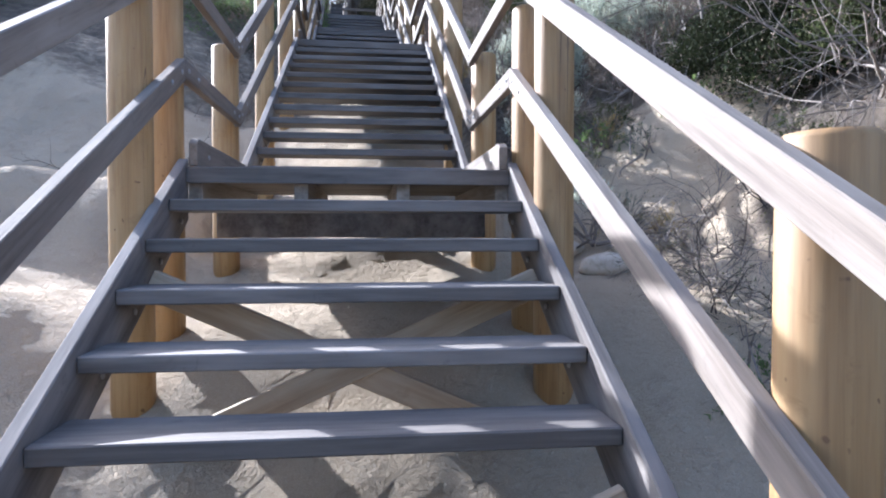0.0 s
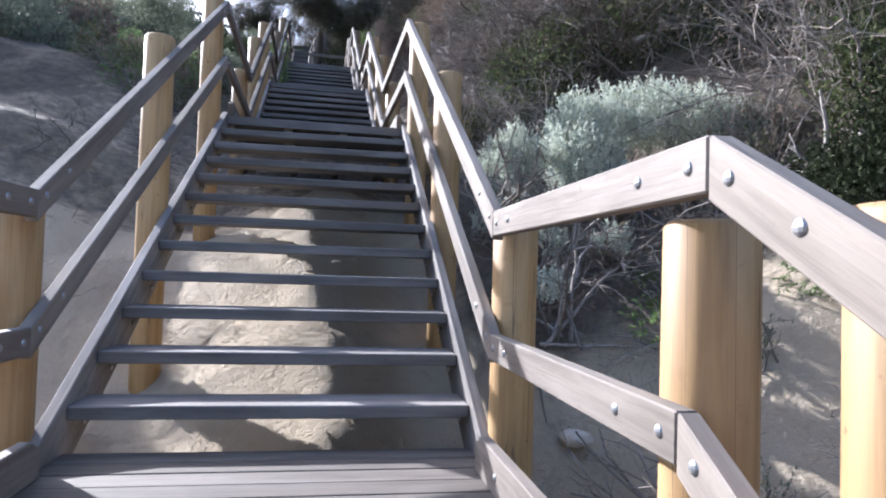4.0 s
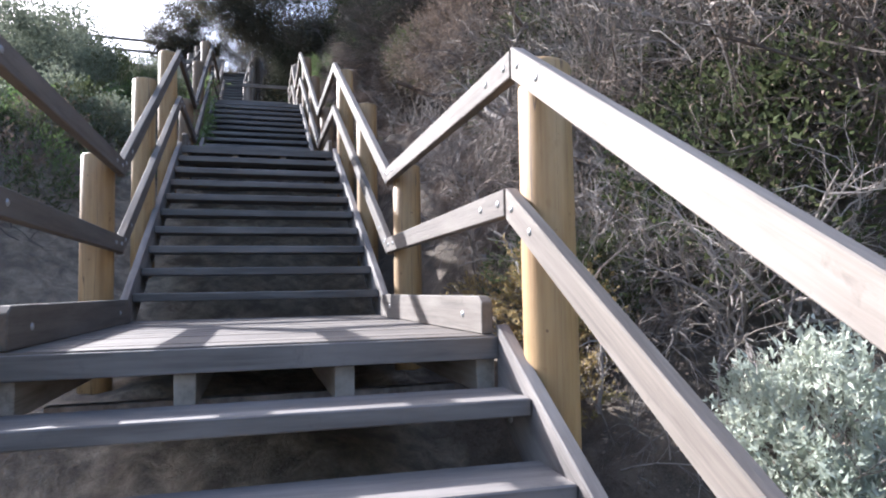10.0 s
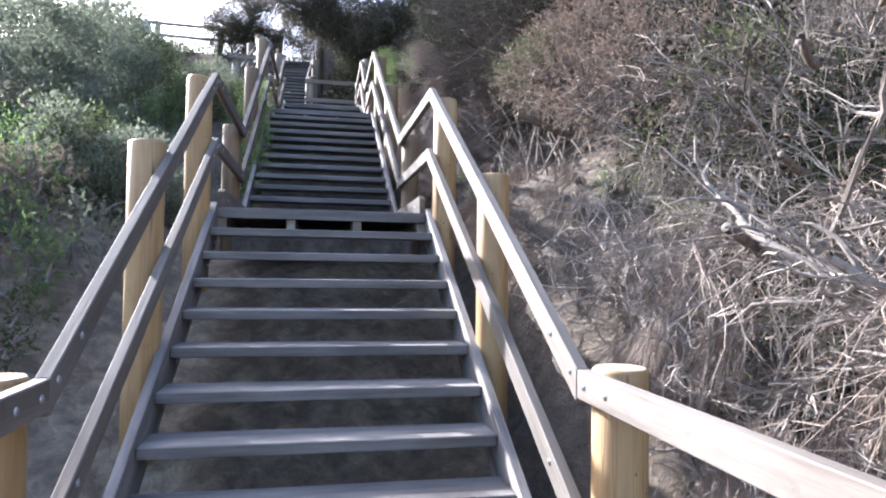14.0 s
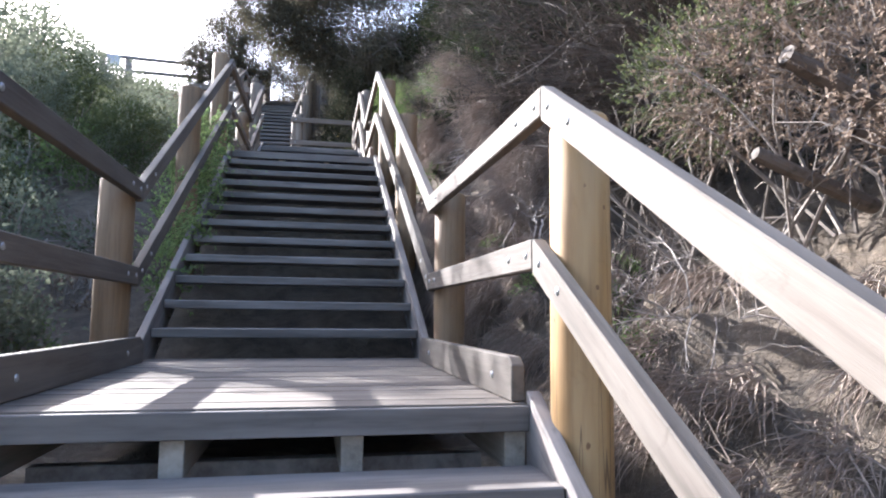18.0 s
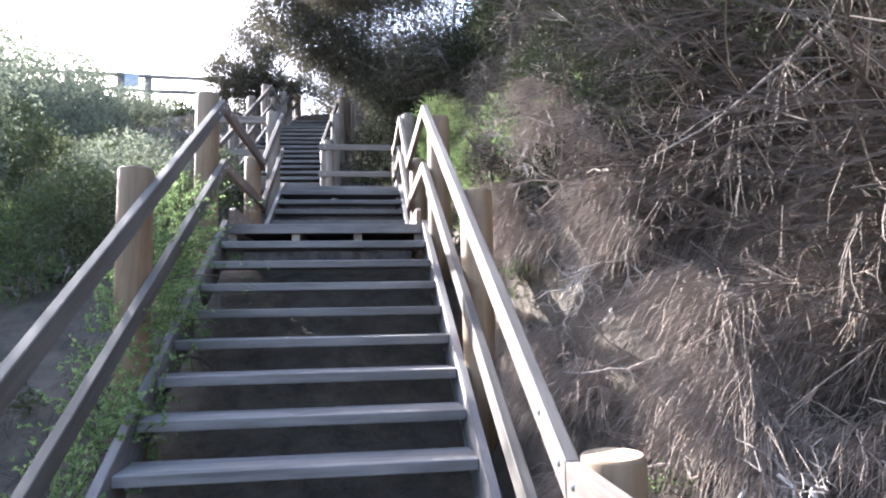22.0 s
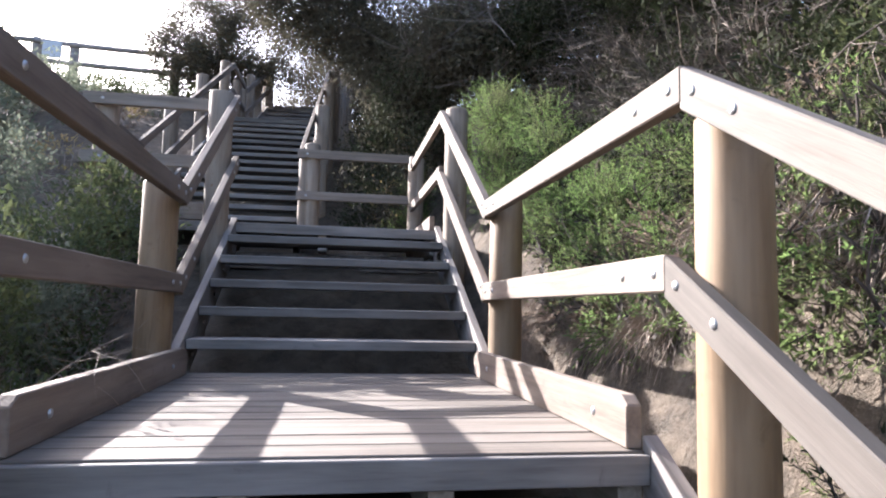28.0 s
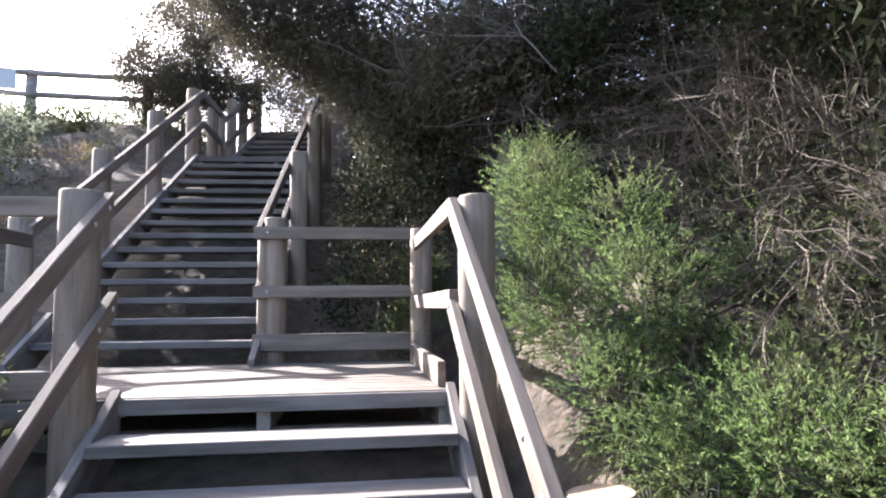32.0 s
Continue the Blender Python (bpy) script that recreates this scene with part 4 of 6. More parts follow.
def driftwood(seed, line, r, label, mat=None, n=16):
    """One thick bleached branch with a few snapped side limbs."""
    rng = np.random.default_rng(seed)
    a, b = np.array(line[0], float), np.array(line[1], float)
    ln = np.linalg.norm(b - a)
    main = wander(rng, a[None], (b - a)[None], np.array([ln]), 12, 0.09)
    main = main + np.linspace(0, 1, 12)[None, :, None] * (b - main[0, -1])
    pieces = [tubes(main, (r * np.linspace(1.0, 0.45, 12) * rng.uniform(0.9, 1.1, 12))[None], 8)]
    j = rng.integers(3, 11, n)
    d = (b - a) / ln + rng.normal(size=(n, 3)) * 0.8 + (0, 0, 0.35)
    arms = wander(rng, main[0, j], d, ln * rng.uniform(0.15, 0.5, n), 7, 0.2)
    pieces.append(tubes(arms, r * 0.5 * np.linspace(1.0, 0.35, 7)[None] * rng.uniform(0.5, 1.0, (n, 1)), 6))
    i2, j2 = rng.integers(0, n, 4 * n), rng.integers(2, 6, 4 * n)
    tw = wander(rng, arms[i2, j2], arms[i2, j2 + 1] - arms[i2, j2] + rng.normal(size=(4 * n, 3)) * 0.07, rng.uniform(0.12, 0.4, 4 * n), 5, 0.22)
    tw = tw[clear_of_stairs(tw, 1.1)]
    pieces.append(tubes(tw, r * 0.2 * np.linspace(1.0, 0.4, 5)[None] * np.ones((len(tw), 1)), 4))
    return plant("fallen_branch", tuple(a), label, "branch", [("wood", joined(pieces), mat or PALE)], "fallen branches")


driftwood(31, ((3.6, 0.6, 1.55), (2.6, 1.3, 1.05)), 0.045, "bleached fallen branch lying on the sand slope")
driftwood(32, ((2.35, 4.2, 2.7), (1.62, 5.95, 3.72)), 0.045, "thick grey fallen branch lying across the dead scrub", TWIG)
driftwood(33, ((2.3, 4.8, 3.0), (1.5, 5.3, 3.55)), 0.032, "thick grey fallen branch lying across the dead scrub", TWIG)
driftwood(34, ((2.0, 11.25, 6.55), (1.29, 11.5, 6.03)), 0.010, "forked grey dead branch reaching out of the thicket", TWIG, 3)
for i, (at, way, ln) in enumerate((((2.35, 11.55, 6.12), (-0.92, 0.3, -0.26), 0.95), ((2.30, 11.2, 5.95), (-0.95, 0.2, -0.16), 0.85), ((2.5, 12.1, 6.35), (-0.9, 0.25, -0.30), 1.0), ((2.25, 11.9, 5.85), (-0.9, 0.35, -0.22), 0.8), ((2.5, 11.0, 6.45), (-0.9, 0.1, -0.30), 0.85))):
    dead_scrub(1870 + i, at, way, ln, (1, 4, 16), PALE if i % 2 else TWIG, "bleached dead branches reaching low out of the thicket", None, 0.013, 0.30, 0.04, 0.13, 0.5, 1.05, "dead_branch", "dead branches over the bank", 0.5)
driftwood(36, ((4.4, 3.3, 4.0), (3.2, 3.4, 3.2)), 0.05, "bleached dead limb leaning out of the dark scrub")

for i, (x, y) in enumerate(((1.55, 1.35), (1.85, 1.6), (1.5, 1.9), (2.3, 1.45), (1.45, 2.6), (1.7, 3.1), (2.8, 1.5), (1.4, 3.4))):
    g = on_ground(x, y)
    dead_scrub(48 + i, g, (-0.1, -0.1, 0.5), 0.42, (14, 80, 320), TWIG if i % 3 else BROWN, "dry grey and rusty brush below the silver bush", (RUST, 3, 0.02, 0.009, 0.03), 0.005, 0.9, 0.05, name="dead_shrub", group="dead shrubs on the sand")
for i in range(9):
    x, y = 2.1 + 0.2 * i + rs.uniform(-0.1, 0.1), 0.75 + 0.13 * (i % 4) + 0.07 * i
    g = on_ground(x, y)
    if i % 2:
        feather_bush(1060 + i, g, [((x, y, g[2] + 0.10), (0.26, 0.26, 0.16))], 150, 0.13, 11, 0.034, 0.011, (HAZE, OLIVE)[i % 4 == 1], "low grey-green brush on the sand slope", "groundcover", "groundcover on the sand", stem_mat=TWIG)
    else:
        dead_scrub(1060 + i, g, (-0.1, -0.1, 0.5), 0.5, (13, 80, 330), TWIG, "low sprawling dead twig shrub on pale sand", (RUST, 2, 0.02, 0.009, 0.03), 0.006, 0.9, 0.05, name="dead_shrub", group="dead shrubs on the sand")
for i, (x, y, s) in enumerate(((1.75, 1.75, 0.12), (1.42, 2.2, 0.10), (2.15, 1.5, 0.10))):
    cushion_bush(15 + i, on_ground(x, y), [((x, y, on_ground(x, y)[2] + s), (s, s, s))], 110, 0.11)

# ---- dead grey scrub over the second flight, dark leaves between
for i in range(13):
    y = 3.7 + i * 0.27 + rs.uniform(-0.2, 0.2)
    x = 2.05 + rs.uniform(-0.3, 0.5) - 0.03 * i
    p = on_ground(x, y, -0.03)
    dead_scrub(100 + i, p, (-0.28, -0.2, 0.8), 0.85, (13, 110, 900), TWIG if i % 3 else PALE, GREY_LABEL, (RUST, 1, 0.018, 0.007, 0.03), 0.011, 0.5, 0.0, 0.24, 0.44, fork=0.5)
for i in range(9):
    y = 3.9 + i * 0.55 + rs.uniform(-0.2, 0.2)
    x = 2.55 + rs.uniform(-0.2, 0.4)
    g = on_ground(x, y)
    leafy_bush("scrub_bush", 120 + i, g, [((x, y, g[2] + 0.35), (0.6, 0.5, 0.55)), ((x + 0.2, y, g[2] + 0.9), (0.5, 0.5, 0.45))], 420, 12, 0.06, 0.055, 0.022, DEEP if i % 3 else OLIVE, DARK_LABEL, (4, 12, 24), TWIG, group="hillside scrub")
g = on_ground(2.45, 4.3)
leafy_bush("scrub_bush", 133, g, [((2.35, 4.35, g[2] + 0.55), (0.55, 0.6, 0.5)), ((2.75, 4.6, g[2] + 0.9), (0.5, 0.5, 0.45))], 700, 12, 0.05, 0.045, 0.02, OLIVE, "dark green leafy shrub among dead twigs", (4, 12, 24), TWIG, group="hillside scrub")
for i in range(14):
    y = 3.8 + i * 0.27 + rs.uniform(-0.2, 0.2)
    p = on_ground(3.1 + rs.uniform(-0.3, 0.6), y)
    dead_scrub(140 + i, p, (-0.35, -0.25, 0.9), 1.45, (13, 130, 1150), TWIG if i % 3 else UMBER, GREY_LABEL, (DEEP if i % 2 else RUST, 2, 0.03, 0.011, 0.05), 0.015, 0.5, 0.0, 0.24, 0.42, fork=0.46)
# fine grey-pink curtains nearer the second landing
for i in range(6):
    y = 5.0 + i * 0.36 + rs.uniform(-0.1, 0.1)
    p = on_ground(2.15 + rs.uniform(-0.1, 0.3), y, 0.75 + rs.uniform(-0.1, 0.3))
    dead_scrub(1720 + i, p, (-0.7, -0.35, 0.25), 0.95, (16, 140, 1150), (STRAW, TWIG, TWIG)[i % 3], PINK_LABEL, None, 0.007, 0.5, 0.09, 0.2, 0.5, name="dead_brush", group="dead brush on the bank")
# ochre shrubs low against the handrail
for i, (x, y, s) in enumerate(((1.32, 4.45, 0.20), (1.50, 4.85, 0.26), (1.28, 5.2, 0.18), (1.75, 4.5, 0.2), (1.30, 3.9, 0.14))):
    g = on_ground(x, y)
    feather_bush(170 + i, g, [((x, y, g[2] + s * 0.8), (s, s * 1.1, s))], 260, 0.12, 14, 0.022, 0.012, DRY if i % 2 == 0 else OLIVE, "ochre and green low shrub drying beside the rail", "low_shrub", "low shrubs beside the rail", stem_mat=TWIG)

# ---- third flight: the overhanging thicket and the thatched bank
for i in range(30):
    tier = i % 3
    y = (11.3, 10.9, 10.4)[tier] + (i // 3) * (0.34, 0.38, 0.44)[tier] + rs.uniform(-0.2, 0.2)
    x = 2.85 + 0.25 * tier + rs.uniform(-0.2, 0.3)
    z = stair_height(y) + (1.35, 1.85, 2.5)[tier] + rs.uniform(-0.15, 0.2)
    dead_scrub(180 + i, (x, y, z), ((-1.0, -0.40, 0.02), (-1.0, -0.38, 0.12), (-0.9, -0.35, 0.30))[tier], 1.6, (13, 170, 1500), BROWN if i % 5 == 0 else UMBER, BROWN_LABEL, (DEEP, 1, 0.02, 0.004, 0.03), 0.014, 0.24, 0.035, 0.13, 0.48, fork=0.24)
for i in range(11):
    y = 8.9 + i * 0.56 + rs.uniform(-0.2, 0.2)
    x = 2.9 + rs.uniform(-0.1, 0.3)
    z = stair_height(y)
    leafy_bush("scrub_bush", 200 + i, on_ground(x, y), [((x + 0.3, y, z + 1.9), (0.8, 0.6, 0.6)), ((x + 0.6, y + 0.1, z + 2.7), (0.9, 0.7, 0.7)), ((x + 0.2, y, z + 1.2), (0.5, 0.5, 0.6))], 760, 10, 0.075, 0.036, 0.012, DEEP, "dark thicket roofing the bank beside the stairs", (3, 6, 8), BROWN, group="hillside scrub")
# unseen crown of the thicket, added above the bank to shade the twigs below
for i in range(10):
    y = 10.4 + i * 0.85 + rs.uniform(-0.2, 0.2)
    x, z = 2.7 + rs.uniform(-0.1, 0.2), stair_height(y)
    leafy_bush("scrub_bush", 1740 + i, on_ground(x, y), [((x - 0.75, y, z + 2.65), (0.50, 0.55, 0.40)), ((x - 0.1, y + 0.1, z + 3.0), (0.75, 0.6, 0.5)), ((x + 0.8, y, z + 3.4), (0.8, 0.65, 0.6))], 620, 12, 0.08, 0.040, 0.012, DEEP, "unseen overhanging thicket crown added to shade the bank", (3, 8, 14), BROWN, group="hillside scrub", margin=1.25)
# twiggy brown fringe at the mouth of the thicket, hanging towards the bank
for i in range(12):
    y = 11.0 + i * 0.29 + rs.uniform(-0.1, 0.1)
    z = stair_height(y) + 1.15 + rs.uniform(-0.15, 0.25)
    dead_scrub(220 + i, (2.15 + rs.uniform(-0.1, 0.3), y, z), (-0.95, -0.42, -0.05), 0.85, (14, 120, 1200), UMBER if i % 4 else STRAW, "fine brown twiggery reaching out from the thicket", None, 0.007, 0.36, 0.07, 0.14, 0.42, name="dead_brush", group="dead brush on the bank", fork=0.34)


def thatch(seed, x, y, dz, wide, long, n, label, rad=0.0019, fall=0.15):
    """One hanging mat of dry straw: strands spring from a crown and fall down its face."""
    rng = np.random.default_rng(seed)
    k = 3
    base = np.array(on_ground(x, y, dz))
    ang = rng.uniform(0, 2 * np.pi, n)
    rr = np.sqrt(rng.uniform(0, 1, n))
    start = base + np.stack([0.55 * wide * rr * np.cos(ang), wide * rr * np.sin(ang), 0.10 * (1 - rr ** 2) + rng.normal(size=n) * 0.02], 1)
    aim = np.stack([np.cos(ang) * rr * 0.3 - 0.75, np.sin(ang) * rr * 0.35 - 0.10, -fall + 0 * ang], 1) + rng.normal(size=(n, 3)) * 0.30
    lines = wander(rng, start, aim, long * rng.uniform(0.25, 1.2, n), k, 0.26, 0.55)
    lines = lines[clear_of_stairs(lines, 0.93)]
    v, f = spikes(lines, rad * np.linspace(1.3, 0.6, k)[None] * rng.uniform(0.4, 1.0, (len(lines), 1)) ** 1.5 * 1.15)
    return plant("thatch", tuple(base), label, "dry grass", [("straw", (v, f), STRAW)], "dry thatch on the bank")


THATCH_LABEL = "mat of grey-pink dry straw and roots hanging on the bank"
for i in range(30):
    y = 11.0 + (i % 13) * 0.20 + rs.uniform(-0.1, 0.1)
    row = i // 13 if i < 26 else -0.3
    x = float(np.interp(y, STAIR_Y, CENTRE_X)) + 1.22 + 0.34 * row + rs.uniform(-0.05, 0.16)
    thatch(300 + i, x, y, 0.12 + 0.14 * row + rs.uniform(-0.04, 0.10), rs.uniform(0.14, 0.24), rs.uniform(0.28, 0.52), 640, THATCH_LABEL, 0.0014)
for i in range(24):
    y = 7.0 + i * 0.18 + rs.uniform(-0.1, 0.1)
    x = float(np.interp(y, STAIR_Y, CENTRE_X)) + 1.2 + rs.uniform(0.0, 0.9)
    thatch(340 + i, x, y, 0.03, rs.uniform(0.12, 0.22), rs.uniform(0.2, 0.36), 200, "low mat of dry straw and fallen twigs on the bank", 0.0024)


for i in range(26):
    y = 10.15 + (i % 13) * 0.10 + rs.uniform(-0.06, 0.06)
    x = 1.12 + 0.30 * (i // 13) + rs.uniform(-0.06, 0.22)
    thatch(1920 + i, x, y, 0.03 + 0.05 * (i % 3), rs.uniform(0.10, 0.2), rs.uniform(0.16, 0.34), 300, "low mat of dry straw and fallen twigs on the bank", 0.0021)
for i, (x, y, s) in enumerate(((1.26, 10.46, 0.085), (1.40, 10.40, 0.07), (1.66, 10.22, 0.06))):
    g = on_ground(x, y)
    feather_bush(1950 + i, g, [((x, y, g[2] + s * 0.9), (s * 1.3, s * 1.3, s))], 190, 0.09, 18, 0.024, 0.006, BRIGHT, "small feathery green seedling tuft in the litter", "green_tuft", "green tufts on the bank", (0, 0, 0.6))


# broken stubble on the bank beside the third landing
for i in range(16):
    y = 7.8 + i * 0.085 + rs.uniform(-0.04, 0.04)
    x = 1.14 + rs.uniform(-0.05, 0.24)
    thatch(1960 + i, x, y, 0.02 + 0.03 * (i % 3), rs.uniform(0.08, 0.16), rs.uniform(0.10, 0.2), 130, "low mat of dry straw and fallen twigs on the bank", 0.0028, -0.3)
# sprigs and straw over the bare shoulder below the green bushes
for i in range(30):
    y = 13.0 + (i % 10) * 0.17 + rs.uniform(-0.08, 0.08)
    x = 1.05 + 0.30 * (i // 10) + rs.uniform(-0.08, 0.16)
    g = on_ground(x, y)
    if i % 3 == 0:
        thatch(2000 + i, x, y, 0.05, rs.uniform(0.12, 0.2), rs.uniform(0.2, 0.34), 260, THATCH_LABEL, 0.0019)
    else:
        s = rs.uniform(0.10, 0.18)
        feather_bush(2000 + i, g, [((x, y, g[2] + s * 0.7), (s * 1.2, s * 1.2, s))], 130, 0.12, 16, 0.024, 0.007, (FEATHER, OLIVE)[i % 2], "straggling green and brown growth on the shaded bank", "low_shrub", "low shrubs beside the rail", (-0.3, -0.2, 0.3), BROWN)


def straw_curtain(seed, a, b, drop, out, n, label, rad=0.0010):
    """A hanging mat: straws rooted along the line a to b, falling close together down the bank's face."""
    rng = np.random.default_rng(seed)
    f = rng.uniform(0, 1, n)
    start = np.array(a) * (1 - f)[:, None] + np.array(b) * f[:, None] + rng.normal(size=(n, 3)) * (0.10, 0.05, 0.07)
    ln = drop * rng.uniform(0.35, 1.1, n)
    k = 3
    fall = np.linspace(0, 1, k)[None, :]
    way = np.stack([-out * np.sqrt(fall) * np.ones((n, 1)), 0.06 * np.sin(6 * f)[:, None] * fall, -fall * np.ones((n, 1))], -1)
    lines = start[:, None] + way * ln[:, None, None] + np.cumsum(rng.normal(size=(n, k, 3)) * 0.016, 1)
    lines = lines[clear_of_stairs(lines, 0.98)]
    v, fc = spikes(lines, rad * np.linspace(1.3, 0.5, k)[None] * rng.uniform(0.5, 1.2, (len(lines), 1)))
    return plant("thatch", tuple(np.array(a) - (0, 0, 0.2)), label, "dry grass", [("straw", (v, fc), STRAW)], "dry thatch on the bank")


for i in range(12):
    y = 11.3 + (i % 6) * 0.2
    far = i // 6
    x = 1.72 + 0.42 * far + rs.uniform(-0.06, 0.06)
    z = stair_height(y) + (1.05, 1.38)[far] + rs.uniform(-0.08, 0.08)
    straw_curtain(1500 + i, (x, y - 0.2, z), (x + 0.05, y + 0.2, z + 0.1), 1.05, 0.38, 1900, "thick hanging mat of grey-brown dry straw on the bank", 0.0008)
# fine root curtains on the cut face behind the second landing
for i in range(14):
    x, y = 1.42 + rs.uniform(0.0, 0.45), 5.5 + i * 0.09
    thatch(1560 + i, x, y, 0.30 + rs.uniform(-0.1, 0.25), rs.uniform(0.12, 0.2), rs.uniform(0.35, 0.6), 300, "curtain of fine pink-grey roots hanging on the bank", 0.0015, 1.0)
for i in range(12):
    x, y = 1.35 + rs.uniform(0.0, 0.7), 4.1 + i * 0.13
    thatch(1580 + i, x, y, 0.03, rs.uniform(0.14, 0.22), rs.uniform(0.2, 0.34), 200, "low mat of dry straw and fallen twigs on the bank", 0.0020)
for i, (x, y, s, mat) in enumerate(((1.40, 4.45, 0.24, DRY), (1.62, 4.75, 0.26, OLIVE), (1.45, 4.15, 0.20, DRY), (1.85, 5.25, 0.24, HAZE), (1.75, 4.35, 0.24, OLIVE))):
    g = on_ground(x, y)
    feather_bush(1600 + i, g, [((x, y, g[2] + s), (s, s * 1.1, s * 1.1))], 330, 0.12, 16, 0.024, 0.013, mat, "ochre and green low shrub drying beside the rail", "low_shrub", "low shrubs beside the rail", stem_mat=TWIG)
for i in range(24):
    y = 12.7 + (i % 8) * 0.24 + rs.uniform(-0.1, 0.1)
    x = float(np.interp(y, STAIR_Y, CENTRE_X)) + 1.22 + 0.26 * (i // 8) + rs.uniform(-0.05, 0.2)
    if i % 3 == 0:
        thatch(1385 + i, x, y, 0.05, rs.uniform(0.14, 0.22), rs.uniform(0.22, 0.36), 300, THATCH_LABEL, 0.0019)
    else:
        g = on_ground(x, y)
        feather_bush(1340 + i, g, [((x, y, g[2] + 0.10), (0.22, 0.24, 0.16))], 190, 0.14, 16, 0.026, 0.009, (OLIVE, FEATHER, DEEP)[i % 3 if i < 16 else 2], "straggling green and brown growth on the shaded bank", "low_shrub", "low shrubs beside the rail", (-0.3, -0.2, 0.3), BROWN)
for i in range(9):
    y = 12.3 + i * 0.28
    x = float(np.interp(y, STAIR_Y, CENTRE_X)) + 2.0 + rs.uniform(-0.15, 0.15)
    g = on_ground(x, y)
    leafy_bush("scrub_bush", 960 + i, g, [((x, y, g[2] + 0.15), (0.42, 0.32, 0.32)), ((x + 0.25, y, g[2] + 0.5), (0.42, 0.34, 0.36))], 330, 12, 0.05, 0.045, 0.016, DEEP, "dark brown-green scrub on the upper bank", (3, 6, 8), BROWN, group="hillside scrub")
# roots and stubs in the cut face
for i in range(12):
    y = 10.9 + i * 0.28 + rs.uniform(-0.1, 0.1)
    x = float(np.interp(y, STAIR_Y, CENTRE_X)) + 1.55 + rs.uniform(-0.1, 0.2)
    dead_scrub(360 + i, on_ground(x, y, 0.22), (-0.42, -0.22, -0.6), 0.46, (7, 36, 150), PALE if i % 3 == 0 else STRAW, "gnarled pale roots hanging out of the cut bank", None, 0.0085, 0.6, 0.05, 0.36, 0.5, 0.98, "roots", "roots in the bank")
for i in range(7):
    y = 7.4 + i * 0.5 + rs.uniform(-0.15, 0.15)
    dead_scrub(375 + i, on_ground(1.5 + rs.uniform(-0.1, 0.4), y, 0.05), (-0.4, -0.4, 0.25), 0.55, (12, 70, 200), PALE if i % 2 else TWIG, "loose pale fallen twigs on the bank", None, 0.004, 0.7, 0.08, 0.22, 0.5, 0.98, "roots", "roots in the bank")
# half-dead leafy shrubs overhanging the third landing
EDGE_LOBES = [((1.74, 9.75, 5.42), (0.20, 0.25, 0.18)), ((1.84, 9.70, 5.60), (0.20, 0.24, 0.16)), ((1.80, 9.50, 5.22), (0.18, 0.24, 0.15))]
for i, (lobes, at, n, mat) in enumerate((
        ([((1.62, 9.0, 5.20), (0.28, 0.30, 0.24)), ((1.90, 9.0, 5.5), (0.34, 0.32, 0.28)), ((2.15, 9.3, 5.8), (0.34, 0.32, 0.30))], (2.3, 9.2), 1300, RUST),
        ([((1.75, 8.45, 5.0), (0.30, 0.32, 0.26)), ((2.1, 8.5, 5.4), (0.38, 0.34, 0.30)), ((2.4, 8.8, 5.9), (0.38, 0.36, 0.32))], (2.4, 8.6), 1500, RUST),
        ([((2.3, 9.2, 6.3), (0.34, 0.32, 0.26)), ((2.6, 9.3, 6.6), (0.38, 0.36, 0.28)), ((2.75, 8.7, 6.3), (0.4, 0.4, 0.3))], (2.6, 9.2), 700, RUST),
        ([((1.85, 7.9, 4.75), (0.32, 0.34, 0.28)), ((2.2, 8.0, 5.1), (0.36, 0.36, 0.3)), ((2.55, 8.1, 5.5), (0.4, 0.4, 0.32))], (2.4, 8.0), 1500, RUST),
        ([((1.95, 7.4, 4.45), (0.3, 0.34, 0.28)), ((2.35, 7.5, 4.9), (0.4, 0.4, 0.34)), ((2.8, 7.6, 5.4), (0.45, 0.45, 0.36)), ((3.0, 8.3, 6.0), (0.5, 0.5, 0.4))], (2.5, 7.5), 900, RUST),
        ([((1.50, 9.15, 5.42), (0.16, 0.18, 0.12)), ((1.62, 8.75, 5.35), (0.14, 0.18, 0.12))], (1.9, 9.1), 170, OLIVE),
        (EDGE_LOBES, (1.9, 9.7), 620, OLIVE),
        ([(tuple(np.add(c, (0.16, 0.0, -0.05))), q) for c, q in EDGE_LOBES], (2.0, 9.8), 420, RUST))):
    feather_bush(970 + i, on_ground(*at), lobes, n, 0.17, 15, 0.024, 0.011, mat, "half-dead brown shrub with small dry leaves over the bank", "dry_shrub", "dry shrubs over the bank", (-0.3, -0.25, 0.2), TWIG, 1.15)


